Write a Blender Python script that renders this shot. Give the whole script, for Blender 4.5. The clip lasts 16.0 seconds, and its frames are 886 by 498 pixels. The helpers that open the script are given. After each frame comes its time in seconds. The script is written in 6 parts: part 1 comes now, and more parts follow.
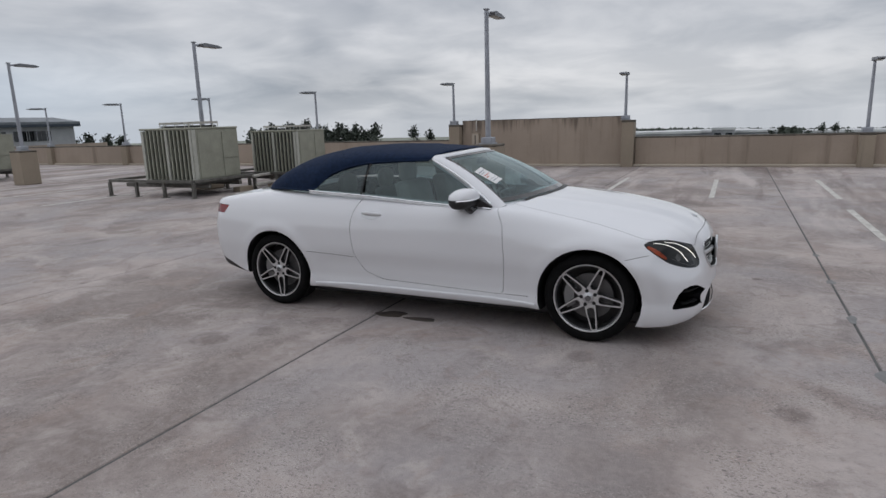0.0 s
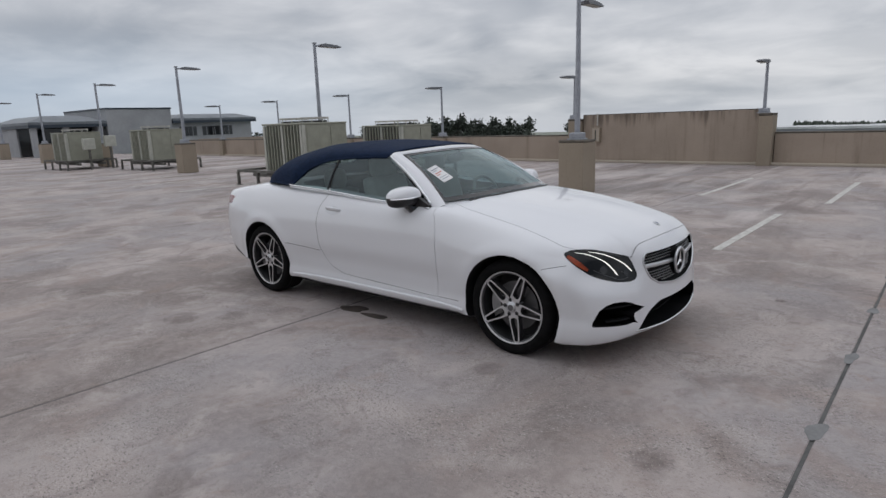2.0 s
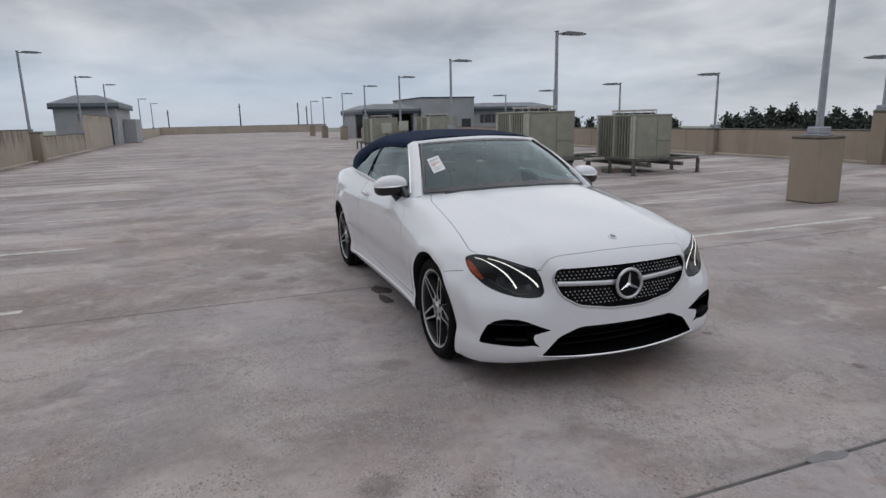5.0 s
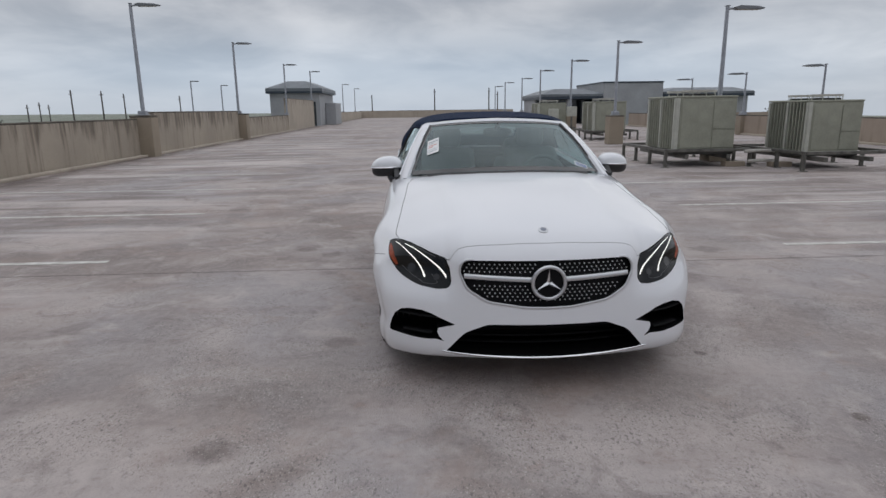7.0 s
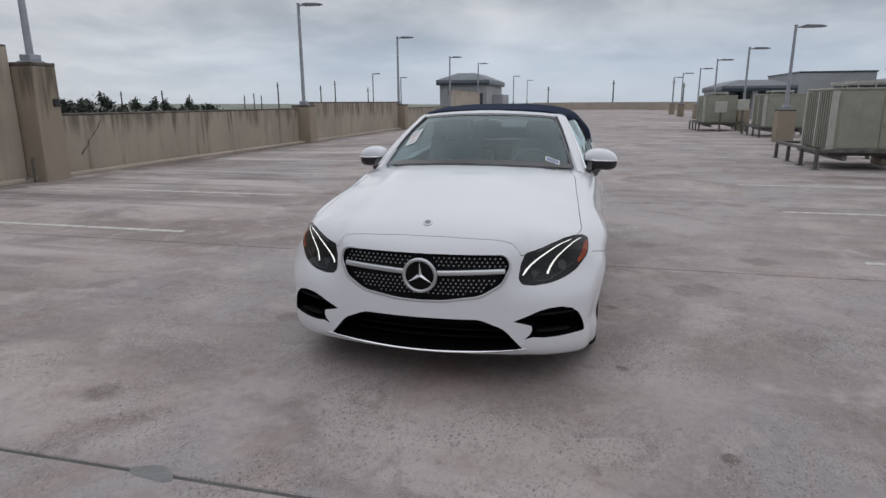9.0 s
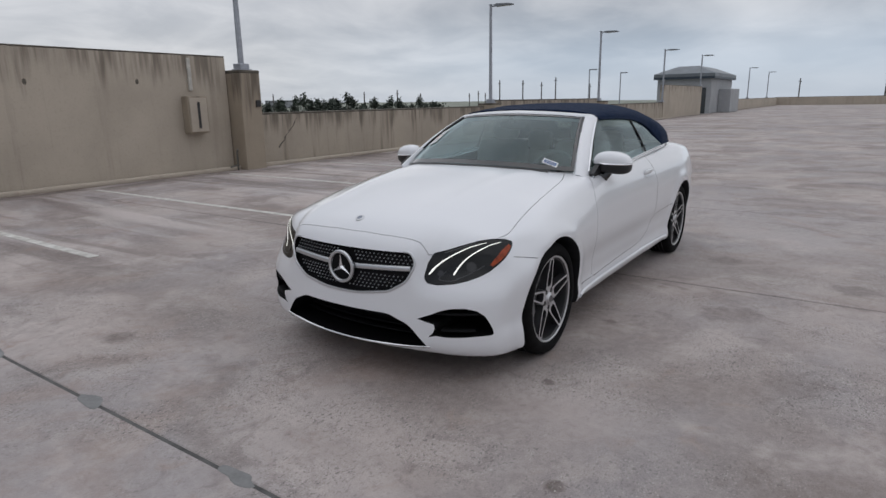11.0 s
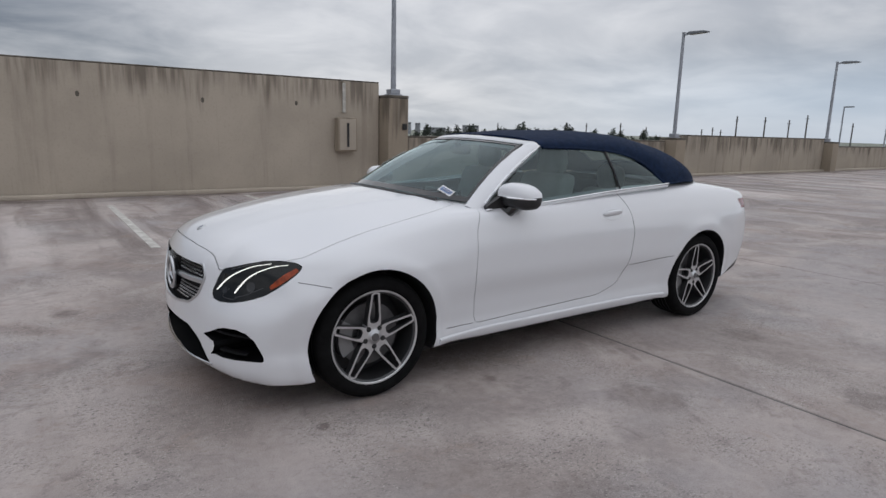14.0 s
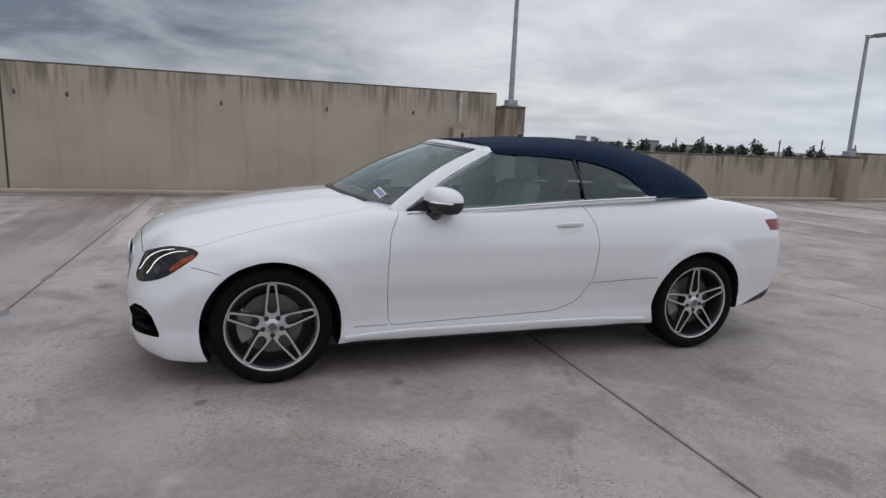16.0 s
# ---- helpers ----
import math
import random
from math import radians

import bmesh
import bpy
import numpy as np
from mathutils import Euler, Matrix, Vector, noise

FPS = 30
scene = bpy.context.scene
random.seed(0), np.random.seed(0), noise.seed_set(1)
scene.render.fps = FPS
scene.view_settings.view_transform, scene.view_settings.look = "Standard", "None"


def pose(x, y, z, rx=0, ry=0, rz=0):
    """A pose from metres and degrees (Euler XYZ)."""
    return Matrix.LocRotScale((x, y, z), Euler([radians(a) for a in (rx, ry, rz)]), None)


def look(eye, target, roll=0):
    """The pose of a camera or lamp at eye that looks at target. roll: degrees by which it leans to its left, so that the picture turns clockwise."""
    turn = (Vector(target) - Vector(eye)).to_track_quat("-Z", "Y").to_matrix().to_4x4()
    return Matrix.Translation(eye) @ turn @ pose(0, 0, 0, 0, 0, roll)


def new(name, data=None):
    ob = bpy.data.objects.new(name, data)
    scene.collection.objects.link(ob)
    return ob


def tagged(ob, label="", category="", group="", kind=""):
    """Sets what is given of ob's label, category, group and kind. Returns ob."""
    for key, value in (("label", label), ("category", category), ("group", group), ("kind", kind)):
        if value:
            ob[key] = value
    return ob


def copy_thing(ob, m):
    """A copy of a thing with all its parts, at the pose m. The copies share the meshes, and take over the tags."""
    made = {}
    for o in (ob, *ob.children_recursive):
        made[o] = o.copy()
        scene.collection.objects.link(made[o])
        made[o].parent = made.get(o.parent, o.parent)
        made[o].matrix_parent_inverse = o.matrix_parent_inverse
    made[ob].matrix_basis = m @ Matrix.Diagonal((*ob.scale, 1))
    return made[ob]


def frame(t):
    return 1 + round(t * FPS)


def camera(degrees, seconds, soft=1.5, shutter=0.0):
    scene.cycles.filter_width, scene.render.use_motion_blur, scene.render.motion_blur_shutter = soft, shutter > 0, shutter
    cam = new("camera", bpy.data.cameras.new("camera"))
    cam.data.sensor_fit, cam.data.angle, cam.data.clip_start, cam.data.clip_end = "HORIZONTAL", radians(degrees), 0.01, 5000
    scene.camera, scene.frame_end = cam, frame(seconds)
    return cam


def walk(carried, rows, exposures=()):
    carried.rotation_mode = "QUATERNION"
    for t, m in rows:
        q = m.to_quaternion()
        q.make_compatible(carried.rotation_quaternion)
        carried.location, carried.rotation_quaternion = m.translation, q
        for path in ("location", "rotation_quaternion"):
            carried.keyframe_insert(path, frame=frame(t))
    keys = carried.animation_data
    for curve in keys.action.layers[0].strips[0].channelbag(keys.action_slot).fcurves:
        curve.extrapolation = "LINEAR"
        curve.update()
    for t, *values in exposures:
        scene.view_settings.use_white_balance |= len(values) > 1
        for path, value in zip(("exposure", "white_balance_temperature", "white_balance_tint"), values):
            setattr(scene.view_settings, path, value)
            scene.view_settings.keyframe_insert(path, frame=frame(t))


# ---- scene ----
cam = camera(72.42, 16.0)
EXPOSURES = [(0.0, 0.0), (10.0, 0.0), (14.0, 0.05), (16.0, 0.09)]
PATH = [
    (0, (2.334, -5.178, 1.630), (1.487, -3.413, 1.221), -1.77),
    (0.5, (2.739, -4.980, 1.662), (1.785, -3.272, 1.244), -1.75),
    (1, (3.064, -4.742, 1.605), (2.001, -3.102, 1.180), -1.77),
    (1.5, (3.381, -4.465, 1.635), (2.210, -2.901, 1.208), -2.00),
    (2, (3.689, -4.177, 1.596), (2.411, -2.695, 1.185), -1.97),
    (2.5, (3.986, -3.858, 1.632), (2.605, -2.470, 1.227), -2.13),
    (3, (4.200, -3.532, 1.568), (2.720, -2.251, 1.158), -1.78),
    (3.5, (4.396, -3.188, 1.585), (2.818, -2.039, 1.148), -1.83),
    (4, (4.613, -2.855, 1.537), (2.933, -1.862, 1.099), -1.49),
    (4.2, (4.711, -2.714, 1.543), (2.991, -1.788, 1.113), -1.47),
    (6.3, (5.149, -1.189, 1.517), (3.221, -0.881, 1.084), -0.70),
    (6.5, (5.153, -1.035, 1.522), (3.216, -0.793, 1.088), -0.66),
    (7, (5.186, -0.672, 1.473), (3.239, -0.583, 1.021), -0.74),
    (7.5, (5.208, -0.318, 1.503), (3.263, -0.369, 1.041), -0.43),
    (8, (5.201, 0.067, 1.464), (3.265, -0.125, 1.005), -0.32),
    (8.5, (5.181, 0.459, 1.502), (3.263, 0.132, 1.040), -0.28),
    (9, (5.102, 0.826, 1.460), (3.215, 0.360, 0.988), -0.36),
    (9.5, (4.983, 1.181, 1.495), (3.133, 0.561, 1.057), -0.03),
    (10, (4.902, 1.577, 1.464), (3.123, 0.765, 1.044), 0.04),
    (10.2, (4.853, 1.736, 1.474), (3.114, 0.848, 1.042), -0.19),
    (12.3, (3.933, 2.947, 1.458), (2.509, 1.619, 1.001), -0.80),
    (12.5, (3.815, 3.031, 1.440), (2.422, 1.666, 0.997), -0.56),
    (13, (3.507, 3.211, 1.398), (2.192, 1.762, 0.981), 0.27),
    (13.5, (3.209, 3.394, 1.444), (1.982, 1.865, 1.047), 0.94),
    (14, (2.898, 3.581, 1.414), (1.776, 1.971, 1.032), 1.40),
    (14.5, (2.580, 3.753, 1.428), (1.572, 2.067, 1.051), 1.72),
    (15, (2.248, 3.878, 1.398), (1.362, 2.123, 1.030), 2.06),
    (15.5, (1.935, 4.040, 1.429), (1.171, 2.227, 1.069), 2.31),
    (16, (1.602, 4.223, 1.403), (0.965, 2.362, 1.043), 2.42),
]
walk(cam, [(t, look(eye, target, roll)) for t, eye, target, roll in PATH], EXPOSURES)

# ---- light ----
SUN_AZ, SUN_EL = 250.0, 74.0
world = bpy.data.worlds.new("world")
scene.world = world
world.use_nodes = True


def world_nodes():
    nt = world.node_tree
    nt.nodes.clear()
    N, L = nt.nodes.new, nt.links.new

    def math(op, a, b=None, clamp=False):
        n = N("ShaderNodeMath")
        n.operation, n.use_clamp = op, clamp
        for k, v in enumerate((a, b)):
            if v is None:
                continue
            if isinstance(v, (int, float)):
                n.inputs[k].default_value = v
            else:
                L(v, n.inputs[k])
        return n.outputs[0]

    def mix(f, a, b):
        n = N("ShaderNodeMix")
        n.data_type = "RGBA"
        for key, v in ((0, f), (6, a), (7, b)):
            if isinstance(v, tuple):
                n.inputs[key].default_value = (*v, 1)
            elif isinstance(v, (int, float)):
                n.inputs[key].default_value = v
            else:
                L(v, n.inputs[key])
        return n.outputs[2]

    sky = N("ShaderNodeTexSky")
    sky.sky_type, sky.sun_disc = "NISHITA", False
    sky.sun_elevation, sky.sun_rotation = radians(SUN_EL), radians(SUN_AZ)
    scaled = N("ShaderNodeVectorMath")
    scaled.operation = "SCALE"
    scaled.inputs[3].default_value = 0.10
    L(sky.outputs[0], scaled.inputs[0])
    tc = N("ShaderNodeTexCoord")
    sep = N("ShaderNodeSeparateXYZ")
    L(tc.outputs["Generated"], sep.inputs[0])
    x, y, z = sep.outputs
    zc = math("MAXIMUM", z, 0.0)
    den = math("ADD", zc, 0.20)
    com = N("ShaderNodeCombineXYZ")
    L(math("DIVIDE", x, den), com.inputs[0])
    L(math("DIVIDE", y, den), com.inputs[1])

    def noise_of(scale, detail, seed):
        n = N("ShaderNodeTexNoise")
        n.noise_dimensions = "3D"
        n.inputs["Scale"].default_value, n.inputs["Detail"].default_value = scale, detail
        n.inputs["Roughness"].default_value, n.inputs["Distortion"].default_value = 0.55, 0.35
        off = N("ShaderNodeVectorMath")
        off.operation = "ADD"
        off.inputs[1].default_value = (seed, seed * 0.7, seed * 1.3)
        L(com.outputs[0], off.inputs[0])
        L(off.outputs[0], n.inputs["Vector"])
        return n.outputs["Fac"]

    def ramp(f, a, b):
        n = N("ShaderNodeMapRange")
        n.interpolation_type = "SMOOTHSTEP"
        n.inputs[1].default_value, n.inputs[2].default_value = a, b
        L(f, n.inputs[0])
        return n.outputs[0]

    big = ramp(noise_of(0.55, 3, 3.0), 0.36, 0.64)
    fine = ramp(noise_of(1.7, 8, 8.2), 0.32, 0.70)
    shape = math("ADD", math("MULTIPLY", big, 0.55), math("MULTIPLY", fine, 0.45))
    cloud = mix(shape, (0.345, 0.375, 0.43), (0.82, 0.825, 0.855))
    # heavier rain cloud towards the south east
    south = math("ADD", math("MULTIPLY", x, 0.62), math("MULTIPLY", y, -0.78))
    heavy = math("MULTIPLY", ramp(south, 0.52, 0.86), ramp(z, 0.03, 0.13))
    heavy = math("MULTIPLY", heavy, math("SUBTRACT", 1.15, math("MULTIPLY", fine, 0.45)), True)
    cloud = mix(math("MULTIPLY", heavy, 0.92), cloud, (0.105, 0.13, 0.175))
    # clearer strip over the horizon, towards the west
    west = math("MULTIPLY", ramp(math("MULTIPLY", x, -1.0), 0.55, 1.0), math("SUBTRACT", 1.0, ramp(z, 0.03, 0.16)))
    cloud = mix(math("MULTIPLY", west, 0.65), cloud, (0.50, 0.62, 0.78))
    low = math("SUBTRACT", 1.0, ramp(z, 0.0, 0.07))
    cloud = mix(math("MULTIPLY", low, 0.45), cloud, (0.60, 0.65, 0.72))
    gain = math("ADD", 0.93, math("MULTIPLY", ramp(z, 0.32, 0.95), 0.62))
    lit = N("ShaderNodeVectorMath")
    lit.operation = "SCALE"
    L(cloud, lit.inputs[0])
    L(gain, lit.inputs[3])
    both = mix(0.92, scaled.outputs[0], lit.outputs[0])
    bg = N("ShaderNodeBackground")
    bg.inputs["Strength"].default_value = 1.0
    L(both, bg.inputs[0])
    out = N("ShaderNodeOutputWorld")
    L(bg.outputs[0], out.inputs[0])


world_nodes()
sun = new("sun", bpy.data.lights.new("sun", "SUN"))
sun.data.energy, sun.data.angle, sun.data.color = 0.6, radians(150), (1.0, 0.965, 0.92)
_az, _el = radians(SUN_AZ), radians(SUN_EL)
_d = Vector((math.sin(_az) * math.cos(_el), math.cos(_az) * math.cos(_el), math.sin(_el)))
sun.matrix_world = look(_d * 60, (0, 0, 0))


# ---- materials ----
def mat(name, color, rough=0.6, metal=0.0, var=0.12, scale=6.0, bump=0.0, bump_scale=60.0, dark=None, coat=0.0, emit=None, stretch=(1, 1, 1), rand=0.0, spec=0.5):
    m = bpy.data.materials.new(name)
    m.use_nodes = True
    nt = m.node_tree
    N, L = nt.nodes.new, nt.links.new
    b = nt.nodes["Principled BSDF"]
    b.inputs["Roughness"].default_value, b.inputs["Metallic"].default_value = rough, metal
    b.inputs["Coat Weight"].default_value = coat
    b.inputs["Coat Roughness"].default_value = 0.04
    b.inputs["Specular IOR Level"].default_value = spec
    b.inputs["Base Color"].default_value = (*color, 1)
    if emit:
        b.inputs["Emission Color"].default_value, b.inputs["Emission Strength"].default_value = (*emit[0], 1), emit[1]
    if var or rand:
        tc = N("ShaderNodeTexCoord")
        mp = N("ShaderNodeMapping")
        mp.inputs["Scale"].default_value = stretch
        L(tc.outputs["Object"], mp.inputs[0])
        n1, n2 = N("ShaderNodeTexNoise"), N("ShaderNodeTexNoise")
        for n, s, d in ((n1, scale, 5), (n2, scale * 7.3, 3)):
            n.inputs["Scale"].default_value, n.inputs["Detail"].default_value = s, d
            L(mp.outputs[0], n.inputs["Vector"])
        add = N("ShaderNodeMath")
        add.operation = "MULTIPLY_ADD"
        L(n2.outputs["Fac"], add.inputs[0])
        add.inputs[1].default_value = 0.4
        L(n1.outputs["Fac"], add.inputs[2])
        mr = N("ShaderNodeMapRange")
        mr.inputs[1].default_value, mr.inputs[2].default_value = 0.45, 0.95
        L(add.outputs[0], mr.inputs[0])
        mx = N("ShaderNodeMix")
        mx.data_type = "RGBA"
        dk = dark or tuple(c * (1 - 2 * var) for c in color)
        br = tuple(min(1, c * (1 + var)) for c in color)
        mx.inputs[6].default_value, mx.inputs[7].default_value = (*dk, 1), (*br, 1)
        L(mr.outputs[0], mx.inputs[0])
        src = mx.outputs[2]
        if rand:
            oi = N("ShaderNodeObjectInfo")
            hs = N("ShaderNodeHueSaturation")
            r2 = N("ShaderNodeMapRange")
            r2.inputs[3].default_value, r2.inputs[4].default_value = 1 - rand, 1 + rand
            L(oi.outputs["Random"], r2.inputs[0])
            L(r2.outputs[0], hs.inputs["Value"])
            L(src, hs.inputs["Color"])
            src = hs.outputs[0]
        L(src, b.inputs["Base Color"])
        if bump:
            nb = N("ShaderNodeTexNoise")
            nb.inputs["Scale"].default_value, nb.inputs["Detail"].default_value = bump_scale, 4
            L(tc.outputs["Object"], nb.inputs["Vector"])
            bp = N("ShaderNodeBump")
            bp.inputs["Strength"].default_value, bp.inputs["Distance"].default_value = bump, 0.01
            L(nb.outputs["Fac"], bp.inputs["Height"])
            L(bp.outputs[0], b.inputs["Normal"])
    return m


def glass(name, tint, mixin, rough=0.0):
    """Thin pane: tinted see-through with a real reflection."""
    m = bpy.data.materials.new(name)
    m.use_nodes = True
    nt = m.node_tree
    nt.nodes.clear()
    N, L = nt.nodes.new, nt.links.new
    t, g, mx, lw, o = N("ShaderNodeBsdfTransparent"), N("ShaderNodeBsdfGlossy"), N("ShaderNodeMixShader"), N("ShaderNodeLayerWeight"), N("ShaderNodeOutputMaterial")
    t.inputs[0].default_value = (*tint, 1)
    g.inputs["Roughness"].default_value = rough
    g.inputs["Color"].default_value = (0.80, 0.93, 0.95, 1)
    lw.inputs["Blend"].default_value = 0.5
    power, scale = N("ShaderNodeMath"), N("ShaderNodeMath")
    power.operation, scale.operation = "POWER", "MULTIPLY_ADD"
    power.inputs[1].default_value = 4.5
    scale.inputs[1].default_value, scale.inputs[2].default_value = 0.9, mixin
    scale.use_clamp = True
    L(lw.outputs["Facing"], power.inputs[0])
    L(power.outputs[0], scale.inputs[0])
    L(scale.outputs[0], mx.inputs[0])
    L(t.outputs[0], mx.inputs[1])
    L(g.outputs[0], mx.inputs[2])
    L(mx.outputs[0], o.inputs[0])
    return m


def concrete_floor():
    """Broomed deck concrete: pale patches, brown stains, damp streaks across the bays, aggregate speckle."""
    m = bpy.data.materials.new("deck_concrete")
    m.use_nodes = True
    nt = m.node_tree
    N, L = nt.nodes.new, nt.links.new
    b = nt.nodes["Principled BSDF"]
    geo = N("ShaderNodeNewGeometry")

    def tex(scale, detail, stretch=(1, 1, 1), rough=0.55, dist=0.0):
        mp = N("ShaderNodeMapping")
        mp.inputs["Scale"].default_value = stretch
        L(geo.outputs["Position"], mp.inputs[0])
        n = N("ShaderNodeTexNoise")
        n.inputs["Scale"].default_value, n.inputs["Detail"].default_value = scale, detail
        n.inputs["Roughness"].default_value, n.inputs["Distortion"].default_value = rough, dist
        L(mp.outputs[0], n.inputs["Vector"])
        return n.outputs["Fac"]

    def ramp(f, a, c, lo=0.0, hi=1.0):
        n = N("ShaderNodeMapRange")
        n.interpolation_type = "SMOOTHSTEP"
        for k, v in zip((1, 2, 3, 4), (a, c, lo, hi)):
            n.inputs[k].default_value = v
        L(f, n.inputs[0])
        return n.outputs[0]

    def mix(f, a, c, mode="MIX"):
        n = N("ShaderNodeMix")
        n.data_type, n.blend_type = "RGBA", mode
        for key, v in ((0, f), (6, a), (7, c)):
            if isinstance(v, tuple):
                n.inputs[key].default_value = (*v, 1)
            elif isinstance(v, (int, float)):
                n.inputs[key].default_value = v
            else:
                L(v, n.inputs[key])
        return n.outputs[2]

    base = mix(ramp(tex(0.55, 6, dist=0.6), 0.38, 0.60), (0.185, 0.162, 0.147), (0.335, 0.306, 0.282))
    base = mix(ramp(tex(0.42, 4, dist=0.4), 0.42, 0.62, 0, 0.75), base, (0.255, 0.25, 0.25))
    base = mix(ramp(tex(1.9, 6, (1, 1, 1), 0.62, 0.7), 0.50, 0.68, 0, 0.62), base, (0.38, 0.355, 0.33))
    base = mix(ramp(tex(0.9, 5, (1.0, 0.8, 1), 0.6, 1.2), 0.54, 0.70, 0, 0.66), base, (0.14, 0.122, 0.11))
    base = mix(ramp(tex(2.6, 6, (1.0, 1.0, 1), 0.65, 1.6), 0.55, 0.66, 0, 0.42), base, (0.13, 0.112, 0.102))
    # damp streaks and dusty bands that run across the deck
    sep = N("ShaderNodeSeparateXYZ")
    L(geo.outputs["Position"], sep.inputs[0])

    def times(a, b, op="MULTIPLY"):
        n = N("ShaderNodeMath")
        n.operation, n.use_clamp = op, True
        for k, v in enumerate((a, b)):
            if isinstance(v, float):
                n.inputs[k].default_value = v
            else:
                L(v, n.inputs[k])
        return n.outputs[0]

    # the parked bays on both sides are streaked more than the driving lane
    bays = times(times(ramp(sep.outputs[1], -2.6, -4.6), ramp(sep.outputs[1], 3.2, 6.0), "ADD"), 0.25, "MAXIMUM")
    base = mix(times(bays, ramp(tex(1.0, 5, (0.75, 0.10, 1), 0.6, 0.5), 0.50, 0.64, 0, 0.85)), base, (0.120, 0.099, 0.090))
    base = mix(times(bays, ramp(tex(1.0, 5, (0.9, 0.12, 1), 0.55, 0.3), 0.50, 0.66, 0, 0.72)), base, (0.46, 0.435, 0.41))
    base = mix(times(bays, ramp(tex(1.0, 5, (1.9, 0.16, 1), 0.6, 0.4), 0.55, 0.68, 0, 0.6)), base, (0.11, 0.09, 0.08))
    # silt washed against the foot of the south wall
    base = mix(times(ramp(sep.outputs[1], -8.7, -9.5), ramp(tex(1.0, 5, (0.6, 1.6, 1), 0.65, 0.6), 0.36, 0.60, 0, 0.9)), base, (0.085, 0.066, 0.056))
    # rust-brown blotches, pits and exposed aggregate
    base = mix(ramp(tex(3.6, 5, (1, 1, 1), 0.6, 0.8), 0.58, 0.78, 0, 0.45), base, (0.225, 0.165, 0.12))
    base = mix(ramp(tex(9.0, 6, (1, 1, 1), 0.7), 0.50, 0.80, 0, 0.34), base, (0.15, 0.14, 0.13))
    # single spills and scuffs with ragged soft edges
    ragged = tex(5.0, 5, (1, 1, 1), 0.7, 0.8)
    for sx, sy, size, dark in ((-1.35, -1.85, 0.2, 0.55), (-1.03, -1.55, 0.17, 0.45), (-3.03, -1.96, 0.2, 0.4), (1.46, -1.18, 0.13, 0.4), (2.72, -1.60, 0.14, 0.6), (1.08, -3.10, 0.16, 0.4), (2.62, 1.45, 0.055, 0.85), (1.81, 1.05, 0.05, 0.8), (1.15, 2.14, 0.22, 0.4), (0.75, 1.01, 0.07, 0.5), (0.16, 1.69, 0.26, 0.4), (-0.87, 2.38, 0.2, 0.6), (-1.33, 1.37, 0.2, 0.45)):
        far = N("ShaderNodeVectorMath")
        far.operation = "DISTANCE"
        L(geo.outputs["Position"], far.inputs[0])
        far.inputs[1].default_value = (sx, sy, 0)
        edge = N("ShaderNodeMath")
        edge.operation = "MULTIPLY_ADD"
        L(ragged, edge.inputs[0])
        edge.inputs[1].default_value = 1.6 * size
        L(far.outputs["Value"], edge.inputs[2])
        base = mix(ramp(edge.outputs[0], 1.75 * size, 1.25 * size, 0, dark), base, (0.095, 0.078, 0.07))
    cluster = ramp(tex(1.3, 4, (1, 1, 1), 0.6), 0.40, 0.62, 0.06, 1.0)

    def specks(scale, lo, hi, amount):
        n = N("ShaderNodeMath")
        n.operation = "MULTIPLY"
        L(ramp(tex(scale, 2, (1, 1.5, 1), 0.6, 0.6), lo, hi, 0, amount), n.inputs[0])
        L(cluster, n.inputs[1])
        return n.outputs[0]

    base = mix(ramp(tex(0.8, 7, (1, 1, 1), 0.68, 1.1), 0.52, 0.66, 0, 0.42), base, (0.235, 0.185, 0.155))
    base = mix(ramp(tex(17.0, 5, (1, 1, 1), 0.72, 0.3), 0.40, 0.66, 0, 0.16), base, (0.46, 0.43, 0.405))
    base = mix(ramp(tex(24.0, 5, (1, 1, 1), 0.72, 0.5), 0.52, 0.70, 0, 0.26), base, (0.105, 0.092, 0.084))
    base = mix(1.0, base, (1.022, 0.97, 0.990), "MULTIPLY")
    base = mix(specks(48.0, 0.57, 0.64, 0.7), base, (0.085, 0.078, 0.072))
    base = mix(specks(120.0, 0.54, 0.64, 0.5), base, (0.11, 0.10, 0.095))
    base = mix(specks(75.0, 0.60, 0.68, 0.6), base, (0.50, 0.47, 0.44))
    oi = N("ShaderNodeObjectInfo")
    hs = N("ShaderNodeHueSaturation")
    L(ramp(oi.outputs["Random"], 0, 1, 1.16, 1.32), hs.inputs["Value"])
    L(base, hs.inputs["Color"])
    L(hs.outputs[0], b.inputs["Base Color"])
    L(ramp(tex(1.0, 4, (0.75, 0.12, 1), 0.6, 0.5), 0.42, 0.70, 0.85, 0.55), b.inputs["Roughness"])
    bp = N("ShaderNodeBump")
    bp.inputs["Strength"].default_value, bp.inputs["Distance"].default_value = 0.75, 0.010
    L(tex(110.0, 4), bp.inputs["Height"])
    L(bp.outputs[0], b.inputs["Normal"])
    return m


